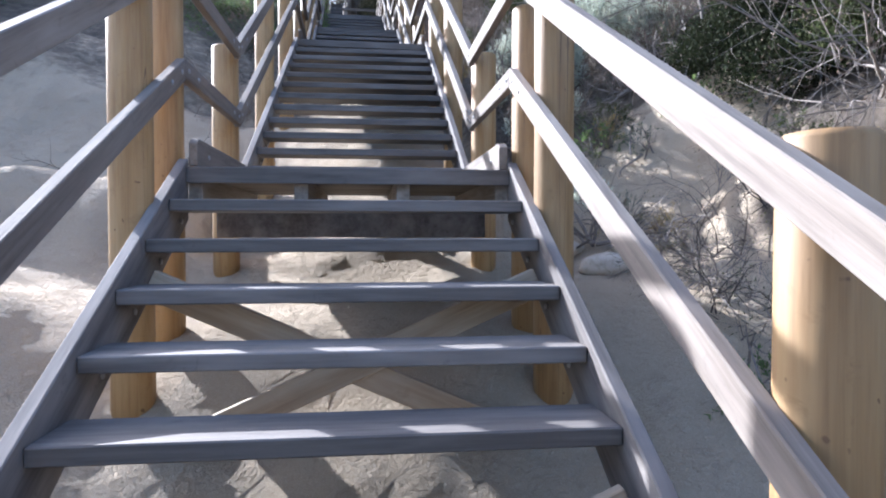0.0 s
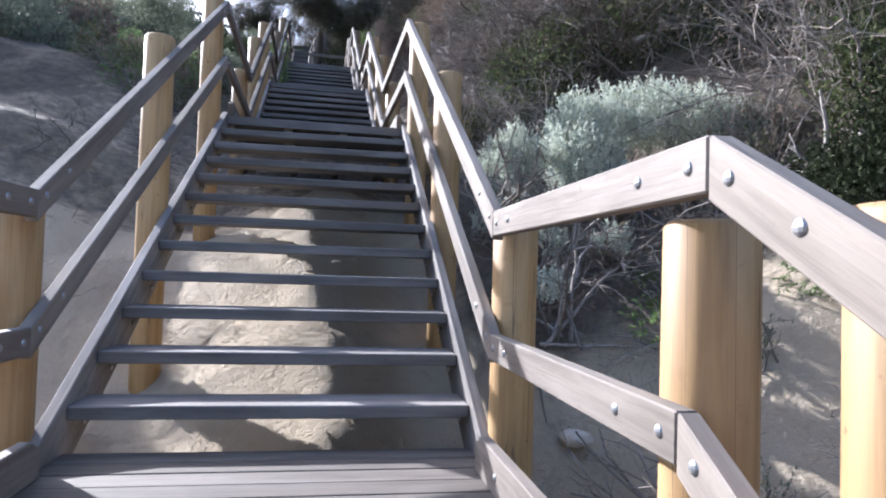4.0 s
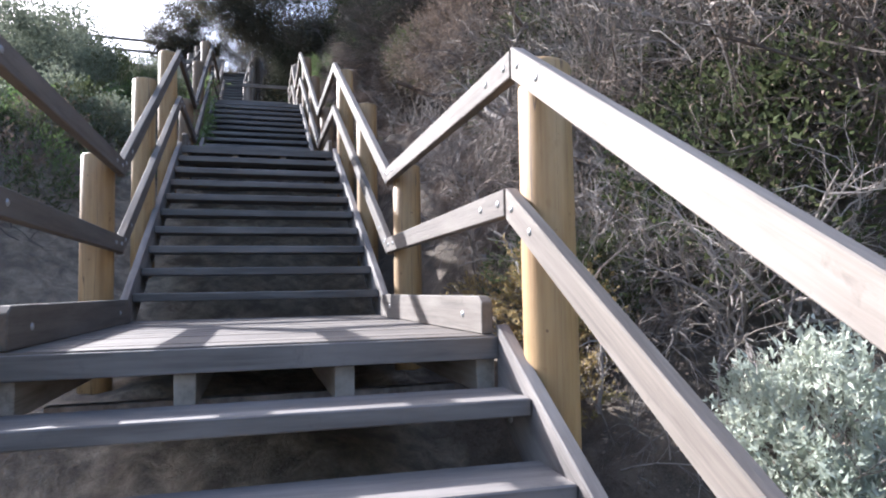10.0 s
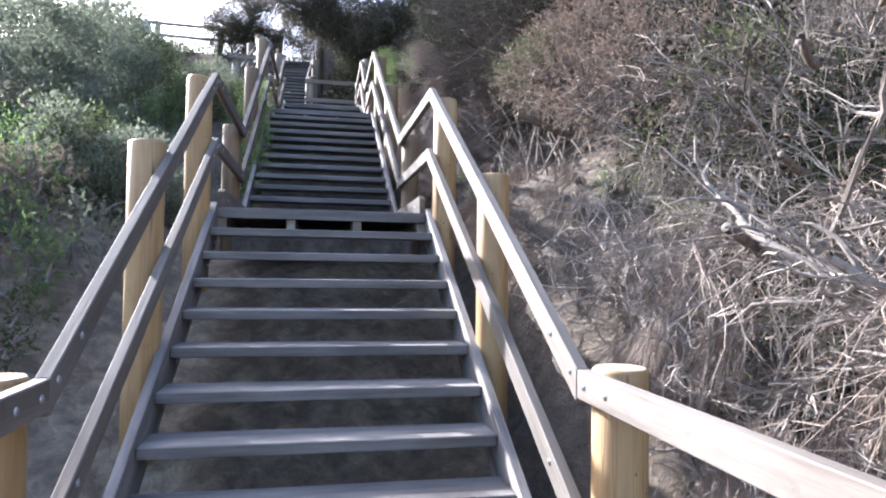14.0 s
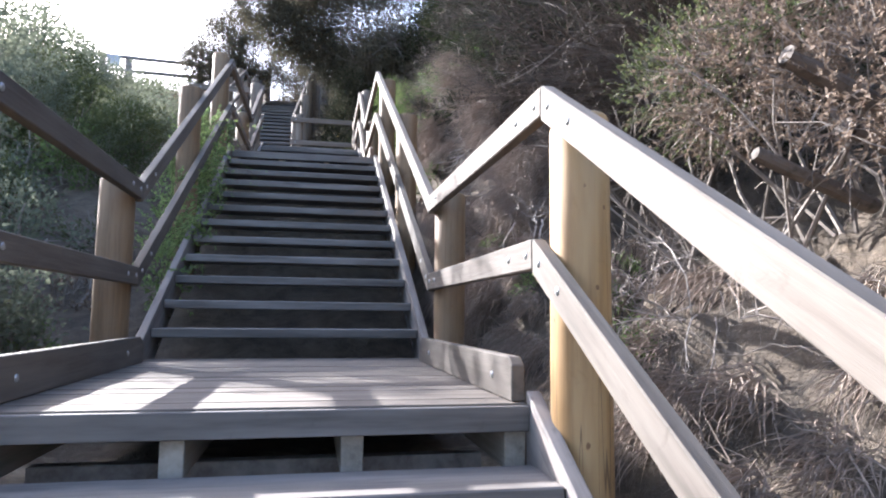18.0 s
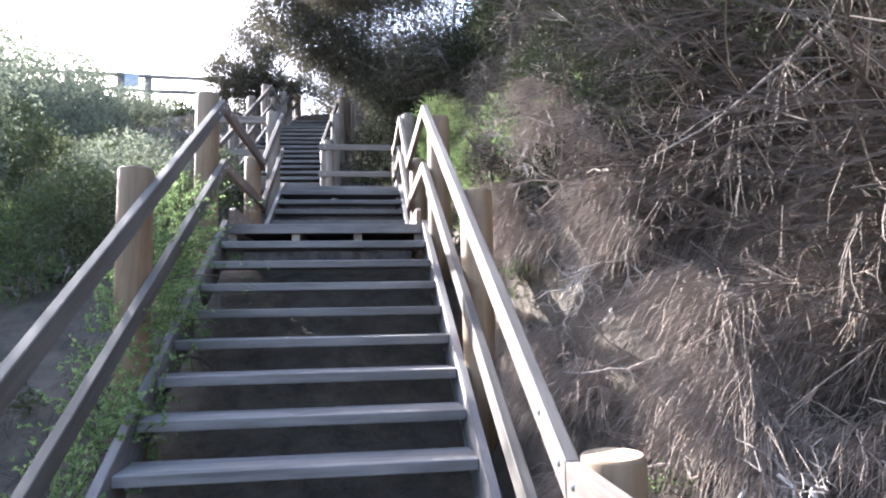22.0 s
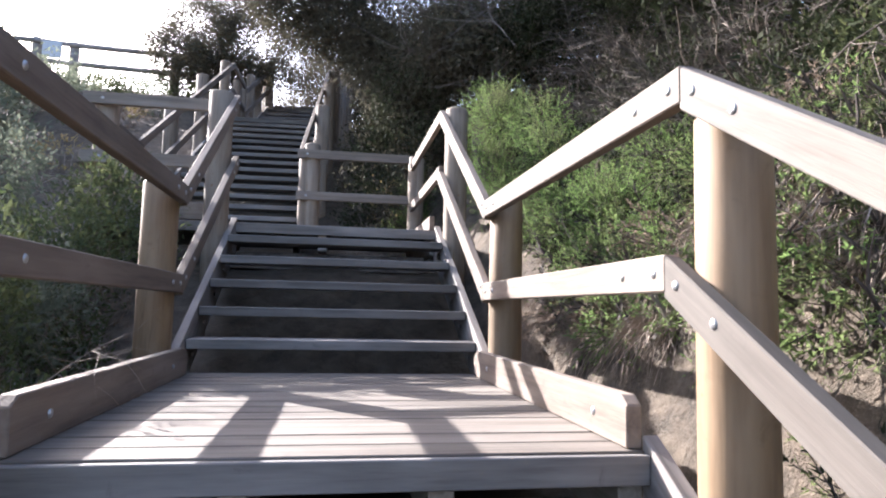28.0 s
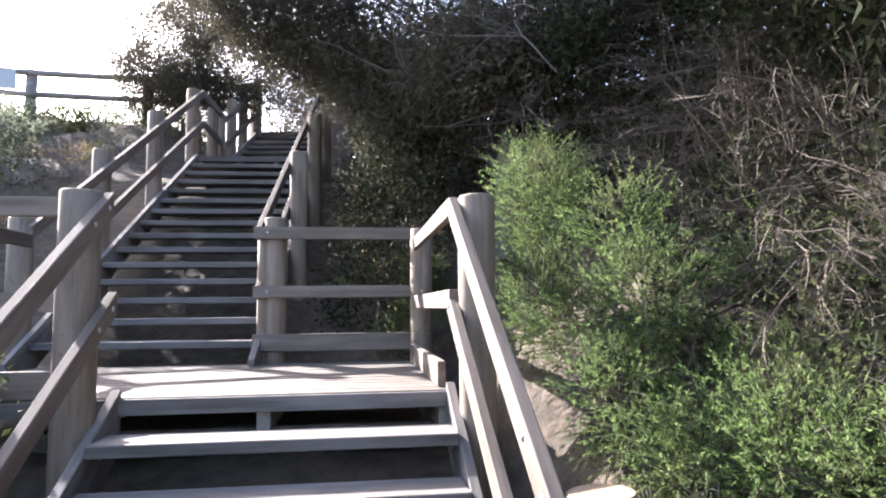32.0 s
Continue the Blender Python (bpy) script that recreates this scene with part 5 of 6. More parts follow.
def cut_branch(seed, at, way, length, r):
    """A sawn-off limb in the shrub: rough bark and a pale cut face."""
    rng = np.random.default_rng(seed)
    bm = bmesh.new()
    d = Vector(way).normalized()
    u = d.orthogonal().normalized()
    w = d.cross(u)
    rings = []
    for t in (0.0, 0.3, 0.7, 1.0):
        c = d * length * t + Vector((rng.normal() * 0.008, rng.normal() * 0.008, rng.normal() * 0.008))
        rings.append([bm.verts.new(c + (u * math.cos(q) + w * math.sin(q)) * r * (1 + 0.25 * t) * rng.uniform(0.92, 1.08)) for q in np.linspace(0, 2 * math.pi, 13)[:-1]])
    for lo, hi in zip(rings, rings[1:]):
        for q in range(12):
            bm.faces.new((lo[q], lo[(q + 1) % 12], hi[(q + 1) % 12], hi[q]))
    ob = thing("cut_branch", pose(*at), "sawn-off brown limb with a pale cut end in the dry shrub", "branch", "cut branches")
    part("bark", bm, UMBER, ob)
    bm = bmesh.new()
    rim = [bm.verts.new((u * math.cos(q) + w * math.sin(q)) * r * 0.97 - d * 0.004) for q in np.linspace(0, 2 * math.pi, 13)[:-1]]
    hub = bm.verts.new(-d * 0.009)
    for q in range(12):
        bm.faces.new((rim[q], rim[(q + 1) % 12], hub))
    part("cut_face", bm, TRUNK, ob, "pale sawn end grain")


for i, (at, way, ln, r) in enumerate((((1.53, 8.6, 5.13), (0.9, 0.12, -0.32), 0.5, 0.034), ((1.75, 8.6, 4.89), (0.92, 0.1, -0.2), 0.55, 0.036), ((1.40, 8.6, 4.78), (0.92, 0.12, -0.26), 0.5, 0.024))):
    cut_branch(1850 + i, at, way, ln, r)
for i, (at, way, ln, r) in enumerate((((1.78, 5.8, 4.44), (0.8, 0.5, -0.25), 0.22, 0.016), ((1.70, 5.8, 3.98), (0.8, 0.5, -0.2), 0.22, 0.015), ((1.46, 5.8, 3.68), (0.8, 0.4, -0.4), 0.3, 0.021))):
    cut_branch(1856 + i, at, way, ln, r)
# low mass of fine brown twigs on the slope beside the first landing
for i in range(16):
    x, y = 1.95 + (i % 4) * 0.34 + rs.uniform(-0.12, 0.12), -2.6 + (i // 4) * 0.42 + rs.uniform(-0.15, 0.15) + (i % 4) * 0.1
    dead_scrub(1880 + i, on_ground(x, y, -0.02), (-0.25, -0.15, 0.75), 0.42, (9, 40, 170), (TWIG, UMBER, BROWN)[i % 3], "low tangle of fine dry brown twigs on the sand", None, 0.006, 0.9, 0.05, 0.25, 0.5, 1.1, "dead_brush", "dry brush on the sand")
for i, (x, y) in enumerate(((2.15, -0.75), (2.4, 0.3), (2.3, 0.75), (2.05, -0.3))):
    g = on_ground(x, y)
    feather_bush(1900 + i, g, [((x, y, g[2] + 0.12), (0.07, 0.07, 0.14))], 60, 0.12, 16, 0.026, 0.008, (DRY, HAZE, DRY, HAZE)[i], "thin upright sprig of grey-green and ochre on the sand", "green_tuft", "sprigs on the sand slope", (0, 0, 0.8), TWIG)
# evergreen scrub at the head of the sand slope, its shade put into near-black leaves
for i, (x, y, h) in enumerate(((3.55, 0.35, 0.8), (3.95, 0.0, 0.9), (3.75, 0.8, 1.0), (4.3, 0.5, 1.2), (4.1, 1.2, 1.2), (4.6, -0.2, 1.1), (4.75, 1.1, 1.4), (4.3, -0.6, 0.8), (4.5, 1.9, 1.3), (3.4, -0.15, 0.55), (3.75, -0.45, 0.6), (3.2, 0.45, 0.5))):
    g = on_ground(x, y)
    leafy_bush("scrub_bush", 2050 + i, g, [((x, y, g[2] + h * 0.35), (0.48, 0.46, h * 0.4)), ((x + 0.15, y + 0.1, g[2] + h * 0.75), (0.4, 0.4, h * 0.3))], 900, 12, 0.06, 0.045, 0.019, OLIVE if i % 4 == 2 else DEEP, DARK_LABEL, (4, 12, 24), TWIG, group="hillside scrub")
# small green tufts at the foot of the bank
for i, (x, y, s) in enumerate(((1.35, 9.75, 0.13), (1.5, 9.95, 0.10), (1.25, 9.15, 0.07), (1.2, 11.15, 0.08), (2.05, 8.1, 0.16), (1.2, 13.9, 0.12), (1.18, 14.2, 0.15))):
    g = on_ground(x, y)
    feather_bush(390 + i, g, [((x, y, g[2] + s * 0.6), (s, s, s * 0.8))], 130, 0.09, 16, 0.022, 0.006, FEATHER, "small feathery green seedling tuft in the litter", "green_tuft", "green tufts on the bank", (0, 0, 0.6))

# ---- fourth flight: feathery green clumps on the dark bank
GREEN_LABEL = "bright feathery green coastal bush crowding the handrail"
for i, (lobes, at, n) in enumerate((
        ([((0.98, 18.35, 8.15), (0.24, 0.30, 0.34)), ((1.12, 18.75, 8.40), (0.28, 0.30, 0.26)), ((0.92, 18.2, 7.6), (0.20, 0.36, 0.36))], (1.3, 18.5), 1100),
        ([((1.20, 17.7, 7.95), (0.20, 0.20, 0.24)), ((1.15, 17.35, 7.65), (0.20, 0.20, 0.20)), ((1.0, 17.3, 7.2), (0.16, 0.26, 0.22))], (1.45, 17.6), 620),
        ([((1.10, 16.85, 7.10), (0.18, 0.20, 0.16)), ((1.25, 16.60, 7.15), (0.22, 0.20, 0.18)), ((1.35, 16.35, 7.10), (0.20, 0.20, 0.16)), ((1.12, 16.3, 6.75), (0.18, 0.3, 0.22))], (1.4, 16.6), 900),
        ([((1.25, 15.35, 6.45), (0.24, 0.24, 0.22)), ((1.50, 15.6, 6.65), (0.20, 0.22, 0.18)), ((1.05, 15.7, 6.45), (0.16, 0.26, 0.22))], (1.5, 15.5), 560),
        ([((1.02, 14.75, 6.55), (0.15, 0.22, 0.30)), ((1.15, 14.5, 6.25), (0.16, 0.18, 0.22))], (1.25, 14.6), 380),
        ([((1.65, 17.3, 7.75), (0.18, 0.2, 0.14)), ((1.9, 16.9, 7.75), (0.16, 0.16, 0.12))], (1.8, 17.2), 260),
        ([((1.20, 16.1, 6.75), (0.18, 0.22, 0.18)), ((1.45, 16.0, 6.85), (0.20, 0.20, 0.18)), ((1.65, 16.3, 7.05), (0.20, 0.20, 0.16))], (1.5, 16.1), 480),
        ([((1.25, 14.95, 6.30), (0.20, 0.20, 0.20)), ((1.50, 15.0, 6.45), (0.20, 0.22, 0.18)), ((1.75, 15.2, 6.75), (0.22, 0.22, 0.16))], (1.5, 15.05), 480),
        ([((1.35, 16.0, 7.30), (0.16, 0.18, 0.14)), ((1.40, 15.55, 7.20), (0.16, 0.18, 0.14)), ((1.40, 16.65, 7.25), (0.16, 0.18, 0.14))], (1.5, 16.0), 330),
        ([((1.10, 15.55, 6.75), (0.10, 0.18, 0.16)), ((1.15, 15.25, 6.65), (0.12, 0.18, 0.16)), ((1.10, 16.3, 6.65), (0.12, 0.2, 0.16)), ((1.30, 15.6, 6.45), (0.16, 0.2, 0.16))], (1.35, 15.6), 520),
        ([((1.02, 14.2, 5.95), (0.14, 0.25, 0.2)), ((1.3, 14.0, 6.0), (0.18, 0.2, 0.2)), ((1.0, 13.6, 5.55), (0.12, 0.2, 0.16))], (1.3, 14.0), 360),
        ([((1.08, 18.0, 7.48), (0.20, 0.28, 0.24)), ((1.26, 17.5, 7.40), (0.24, 0.26, 0.24)), ((1.42, 17.0, 7.25), (0.26, 0.26, 0.24)), ((1.15, 16.95, 7.0), (0.2, 0.24, 0.2))], (1.4, 17.4), 800),
        ([((0.52, 21.7, 7.95), (0.22, 0.22, 0.16)), ((0.62, 21.4, 7.75), (0.2, 0.2, 0.16))], (0.6, 21.6), 320),
        ([((0.42, 20.62, 7.55), (0.20, 0.2, 0.14)), ((0.50, 20.75, 7.90), (0.18, 0.18, 0.14)), ((0.3, 20.55, 7.3), (0.18, 0.16, 0.10))], (0.5, 20.7), 420))):
    lobes = [(c, tuple(0.84 * v for v in rad)) for c, rad in lobes]
    feather_bush(400 + i, on_ground(*at), lobes, n, 0.20, 30, 0.021, 0.0052, FEATHER, GREEN_LABEL, margin=1.0 if at[1] < 20 else 0.4)
for i in range(9):
    y = 14.7 + i * 0.36
    x = 1.75 + rs.uniform(-0.2, 0.25)
    g = on_ground(x, y)
    leafy_bush("scrub_bush", 435 + i, g, [((x, y, g[2] + 0.15), (0.4, 0.35, 0.35)), ((x + 0.3, y, g[2] + 0.5), (0.4, 0.35, 0.35))], 360, 12, 0.05, 0.045, 0.014, DEEP if i % 3 else OLIVE, "dark leafy scrub filling the bank behind the green bushes", (3, 6, 8), BROWN, group="hillside scrub")
for i in range(22):
    y = 14.3 + i * 0.155 + rs.uniform(-0.08, 0.08)
    x = float(np.interp(y, STAIR_Y, CENTRE_X)) + 1.28 + rs.uniform(0.0, 0.45)
    if i % 2:
        thatch(900 + i, x, y, 0.04, rs.uniform(0.12, 0.2), rs.uniform(0.2, 0.34), 240, "brown litter and dead twigs hanging on the shaded bank", 0.0020)
    else:
        g = on_ground(x, y)
        feather_bush(900 + i, g, [((x, y, g[2] + 0.12), (0.2, 0.2, 0.18))], 170, 0.15, 16, 0.027, 0.009, (OLIVE, FEATHER, DEEP)[(i // 2) % 3], "straggling green and brown growth on the shaded bank", "low_shrub", "low shrubs beside the rail", (-0.3, -0.2, 0.2), BROWN)
for i in range(16):
    y = 14.6 + i * 0.12 + rs.uniform(-0.06, 0.06)
    x = float(np.interp(y, STAIR_Y, CENTRE_X)) + 1.3 + rs.uniform(0.0, 0.5)
    g = on_ground(x, y)
    if i % 2:
        thatch(1760 + i, x, y, 0.05, rs.uniform(0.14, 0.2), rs.uniform(0.2, 0.34), 240, "brown litter and dead twigs hanging on the shaded bank", 0.0018, 0.4)
    else:
        feather_bush(1780 + i, g, [((x, y, g[2] + 0.14), (0.2, 0.2, 0.18))], 180, 0.15, 14, 0.026, 0.009, RUST if i % 4 else OLIVE, "straggling brown growth on the shaded bank", "low_shrub", "low shrubs beside the rail", (-0.3, -0.2, 0.2), BROWN)
# yellowing lower sprays and grey twigs between the clumps
for i, (x, y, s) in enumerate(((1.0, 16.3, 0.18), (1.3, 16.5, 0.16), (1.05, 17.5, 0.2), (1.5, 16.9, 0.18), (0.98, 15.2, 0.14), (1.6, 17.9, 0.2))):
    g = on_ground(x, y)
    feather_bush(420 + i, g, [((x, y, g[2] + s), (s, s, s * 1.1))], 150, 0.16, 16, 0.024, 0.006, OLIVE if i % 2 else FEATHER, "thin yellowing sprays below the green bushes", "low_shrub", "low shrubs beside the rail", stem_mat=TWIG)
for i in range(10):
    y = 14.6 + i * 0.46 + rs.uniform(-0.15, 0.15)
    p = on_ground(1.75 + rs.uniform(-0.15, 0.35), y, 0.25)
    dead_scrub(240 + i, p, (-0.55, -0.35, 0.6), 0.95, (12, 100, 800), UMBER if i % 3 == 0 else BROWN, BROWN_LABEL, (DEEP, 1, 0.022, 0.006, 0.04), 0.008, 0.5, 0.03, 0.22, 0.44, fork=0.42)
for i in range(7):
    y = 16.0 + i * 0.5
    z = stair_height(y) + 1.6 + rs.uniform(-0.2, 0.4)
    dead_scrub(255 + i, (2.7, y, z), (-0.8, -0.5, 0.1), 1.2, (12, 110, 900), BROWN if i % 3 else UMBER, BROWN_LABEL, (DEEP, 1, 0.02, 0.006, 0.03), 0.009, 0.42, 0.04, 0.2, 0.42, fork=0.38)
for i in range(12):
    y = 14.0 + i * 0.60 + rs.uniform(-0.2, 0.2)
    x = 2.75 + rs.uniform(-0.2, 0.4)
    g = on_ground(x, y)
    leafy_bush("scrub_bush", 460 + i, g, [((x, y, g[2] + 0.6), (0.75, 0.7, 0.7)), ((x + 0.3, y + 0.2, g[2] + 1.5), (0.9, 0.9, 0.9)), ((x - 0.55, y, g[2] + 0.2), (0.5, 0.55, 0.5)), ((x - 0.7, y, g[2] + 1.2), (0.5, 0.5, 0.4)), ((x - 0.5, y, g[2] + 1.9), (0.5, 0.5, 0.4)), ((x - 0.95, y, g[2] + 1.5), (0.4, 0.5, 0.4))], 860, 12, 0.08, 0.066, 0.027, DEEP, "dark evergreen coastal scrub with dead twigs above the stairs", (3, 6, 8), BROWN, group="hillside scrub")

# dark thicket filling the slope beside the upper flight
for i, (x, y) in enumerate(((0.35, 21.5), (1.9, 21.4), (0.1, 22.4), (1.0, 22.6), (0.1, 23.5), (0.9, 24.2), (0.2, 24.6), (0.3, 26.0), (2.0, 21.8), (1.4, 25.6), (0.2, 27.4), (0.05, 21.1), (-0.05, 21.9))):
    g = on_ground(x, y)
    lo = 0.8 if i % 2 else 0.6
    leafy_bush("scrub_bush", 480 + i, g, [((x, y, g[2] + 0.3), (0.5, 0.5, 0.5)), ((x + 0.2, y + 0.2, g[2] + 1.0), (0.55, 0.6, lo)), ((x + 0.4, y + 0.3, g[2] + 1.8), (0.6, 0.7, 0.6))], 640, 10, 0.08, 0.065, 0.026, DEEP if i % 3 else TREE, "dark brown-green thicket beside the upper stairs", (3, 6, 8), BROWN, group="hillside scrub", margin=-1.0)
for i in range(5):
    p = on_ground(0.35 + 0.25 * i, 21.0 + 0.5 * i, 0.1)
    dead_scrub(270 + i, p, (-0.4, -0.5, 0.55), 0.8, (10, 80, 420), TWIG if i % 2 else BROWN, GREY_LABEL, (DRY, 1, 0.03, 0.014, 0.04), 0.007, 0.5, 0.03, 0.2, 0.5, 0.3)

# dark scrub climbing the hillside behind
for i in range(26):
    y = -5.0 + i * 1.12 + rs.uniform(-0.5, 0.5)
    x = (4.1 if y < 3 else 4.2) + rs.uniform(0.0, 1.4)
    g = on_ground(x, y)
    r = rs.uniform(1.0, 1.4)
    leafy_bush("scrub_bush", 500 + i, g, [((x, y, g[2] + 0.65), (r, r, 0.9)), ((x + rs.uniform(-0.6, 0.6), y + rs.uniform(-0.7, 0.7), g[2] + 1.35), (r * 0.75, r * 0.75, 0.75))], 340, 9, 0.10, 0.12, 0.048, (DEEP, DEEP, OLIVE, DEEP, RUST)[i % 5], DARK_LABEL if i % 5 < 4 else "brown half-dead scrub on the hillside", (3, 6, 8), BROWN if y > 8 or i % 2 else TWIG, group="hillside scrub")
for i, (x, y) in enumerate(((3.5, 3.5), (3.9, 2.4), (3.4, 4.6), (4.2, 1.4), (4.0, 0.3), (3.7, 5.6))):
    g = on_ground(x, y)
    leafy_bush("scrub_bush", 535 + i, g, [((x, y, g[2] + 0.35), (0.7, 0.6, 0.5)), ((x + 0.2, y, g[2] + 0.9), (0.55, 0.55, 0.5))], 560, 11, 0.07, 0.06, 0.024, DEEP if i % 3 else OLIVE, DARK_LABEL, (4, 12, 24), TWIG, group="hillside scrub")
for i in range(9):
    y = -3.5 + i * 1.1 + rs.uniform(-0.3, 0.3)
    p = on_ground(3.6 + rs.uniform(-0.1, 0.7), y)
    dead_scrub(280 + i, p, (-0.3, -0.25, 0.8), 1.5, (11, 90, 520), TWIG, GREY_LABEL, (RUST, 3, 0.028, 0.010, 0.05), 0.014, 0.5, 0.02, 0.2)
for i in range(16):
    y = -3.0 + i * 1.9 + rs.uniform(-0.5, 0.5)
    x = 7.2 + rs.uniform(-0.5, 1.4)
    g = on_ground(x, y)
    r = rs.uniform(1.6, 2.2)
    leafy_bush("scrub_bush", 560 + i, g, [((x, y, g[2] + 1.3), (r, r, 1.5)), ((x + 0.4, y, g[2] + 2.6), (r * 0.8, r * 0.8, 1.1))], 260, 9, 0.15, 0.17, 0.068, DEEP, DARK_LABEL, (3, 6, 8), BROWN, group="hillside scrub")


def tree(seed, at, lean, lobes, clumps, per, spread, ln, wd, mat, label, height, limbs=7, girth=0.13):
    rng = np.random.default_rng(seed)
    leaves = crown(rng, lobes, clumps, per, spread, ln, wd, 0.45, 0.1, 0.2)
    stem = wander(rng, np.array([at]), np.array([lean]), np.array([height]), 9, 0.07)
    pieces = [tubes(stem, np.linspace(girth, girth * 0.45, 9)[None], 9)]
    tops = np.array([l[0] for l in lobes])
    reach = np.linalg.norm(tops - stem[0, -1], axis=1)
    tops = tops[reach <= np.sort(reach)[min(5, len(reach) - 1)]]
    pick = tops[rng.integers(0, len(tops), limbs * 3)] + rng.normal(size=(limbs * 3, 3)) * 0.6
    base = stem[0][rng.integers(3, 9, limbs * 3)]
    d = pick - base
    limb = wander(rng, base, d, np.linalg.norm(d, axis=1), 7, 0.13)
    pieces.append(tubes(limb, girth * 0.30 * np.linspace(1.0, 0.2, 7)[None] * rng.uniform(0.6, 1.1, (limbs * 3, 1)), 5))
    i, j = rng.integers(0, limbs * 3, 420), rng.integers(2, 6, 420)
    tw = wander(rng, limb[i, j], limb[i, j + 1] - limb[i, j] + rng.normal(size=(420, 3)) * 0.3, rng.uniform(0.4, 1.1, 420), 5, 0.2)
    pieces.append(tubes(tw, np.linspace(0.009, 0.003, 5)[None] * np.ones((420, 1)), 3))
    return plant("tree", at, label, "tree", [("trunk", joined(pieces), TRUNK), ("crown", leaves, mat)], "trees on the dune top")


# the first tree's last two lobes hang above the view, added to shade the thicket
tree(701, on_ground(1.35, 20.9, -0.1), (0.0, 0.12, 1.0), [((1.9, 22.0, 11.5), (2.3, 2.1, 1.4)), ((3.4, 20.6, 10.8), (2.2, 2.0, 1.6)), ((0.5, 23.2, 11.9), (1.5, 1.6, 1.1)), ((3.0, 24.5, 12.6), (2.6, 2.4, 1.6)), ((1.0, 22.3, 10.5), (1.1, 1.2, 0.8)), ((-0.5, 23.4, 12.1), (1.1, 1.2, 0.85)), ((-1.2, 23.8, 12.9), (0.9, 1.1, 0.7)), ((2.3, 20.2, 9.8), (1.4, 1.1, 0.8)), ((1.3, 21.2, 10.0), (1.0, 0.9, 0.7)), ((0.6, 22.6, 9.7), (0.6, 0.8, 0.7)), ((-2.4, 23.6, 13.5), (1.3, 1.3, 0.75)), ((-0.9, 22.6, 12.3), (1.2, 1.2, 0.8)), ((-1.3, 23.0, 11.35), (0.75, 0.8, 0.55)), ((-0.6, 22.8, 10.9), (0.7, 0.8, 0.5)), ((0.0, 22.6, 10.4), (0.6, 0.7, 0.5)), ((0.45, 22.4, 9.8), (0.5, 0.6, 0.55)), ((-2.0, 23.2, 12.1), (0.9, 0.9, 0.6)), ((1.15, 20.9, 9.95), (0.55, 0.5, 0.45)), ((-0.6, 20.4, 11.4), (0.9, 0.8, 0.45)), ((0.6, 20.4, 11.5), (1.0, 0.8, 0.5))], 15000, 12, 0.12, 0.080, 0.025, TREE, "spreading grey-green coastal tree leaning over the stairs", 2.4)
tree(702, on_ground(-3.4, 27.9, -0.1), (0.05, 0.0, 1.0), [((-3.6, 27.4, 12.6), (1.2, 1.2, 1.0)), ((-2.6, 27.6, 12.4), (1.2, 1.1, 1.0)), ((-4.3, 27.8, 12.2), (0.8, 0.9, 0.7)), ((-3.2, 27.5, 13.3), (1.0, 1.0, 0.6)), ((-1.6, 28.0, 12.2), (0.9, 0.9, 0.9)), ((-3.2, 27.6, 11.9), (1.1, 1.0, 0.5))], 4000, 13, 0.08, 0.066, 0.025, TREE, "round-crowned coastal tree against the bright sky", 1.6)
tree(703, on_ground(0.4, 29.6, -0.1), (-0.1, 0.0, 1.0), [((0.2, 29.6, 13.3), (1.7, 1.6, 1.0)), ((2.4, 29.5, 13.0), (1.8, 1.8, 1.4)), ((1.0, 29.8, 12.2), (1.0, 1.0, 0.8)), ((-0.9, 29.6, 12.4), (0.9, 0.9, 0.8)), ((-1.6, 30.2, 11.7), (0.9, 0.8, 0.5)), ((0.1, 30.2, 11.7), (0.9, 0.8, 0.6))], 2400, 13, 0.10, 0.08, 0.030, TREE, "dark coastal tree behind the stair top", 2.2)
for i in range(5):
    x = -1.2 + 0.45 * i
    dead_scrub(290 + i, on_ground(x, 28.9 + 0.3 * (i % 2)), (0.05, 0.0, 1.0), 1.6, (9, 50, 180), BROWN, "bare dark stems of coastal scrub on the dune top", (TREE, 3, 0.07, 0.025, 0.10), 0.016, 0.42, 0.0, 0.18, 0.5, 0.0, group="scrub on the dune top")

for i in range(13):
    x, y = -10.5 + i * 0.62 + rs.uniform(-0.2, 0.2), 27.0 + 0.15 * i + rs.uniform(-0.3, 0.4) - 0.05 * i
    g = on_ground(x, y)
    leafy_bush("scrub_bush", 720 + i, g, [((x, y, g[2] + 0.1), (0.6, 0.6, 0.36)), ((x + 0.3, y + 0.2, g[2] + 0.25), (0.4, 0.4, 0.3))], 260, 10, 0.07, 0.07, 0.028, OLIVE if i % 3 else HAZE, "low dark scrub below the ridge fence", (3, 6, 8), BROWN, group="scrub on the dune top", margin=2.2)
# ---- scrub on the slope across the gully
LEFT_LABEL = "hazy grey-green scrub on the far side of the gully"
for i in range(34):
    y = 4.0 + i * 0.55 + rs.uniform(-0.5, 0.5)
    x = -4.6 - rs.uniform(0.0, 2.2) - (1.8 if y < 9 else 0.0)
    g = on_ground(x, y)
    r = rs.uniform(0.7, 1.15) * (1.0 if y < 16 else 0.75)
    low = 0.4 if y < 10 else 1.0
    leafy_bush("scrub_bush", 600 + i, g, [((x, y, g[2] + 0.45 * low), (r, r, 0.65 * low)), ((x + rs.uniform(-0.5, 0.5), y + rs.uniform(-0.5, 0.5), g[2] + 0.85 * low), (r * 0.65, r * 0.65, 0.5 * low))], 230, 10, 0.08, 0.095, 0.042, HAZE if i % 4 else RUST, LEFT_LABEL, (3, 6, 8), BROWN if i % 2 else TWIG, group="scrub across the gully")
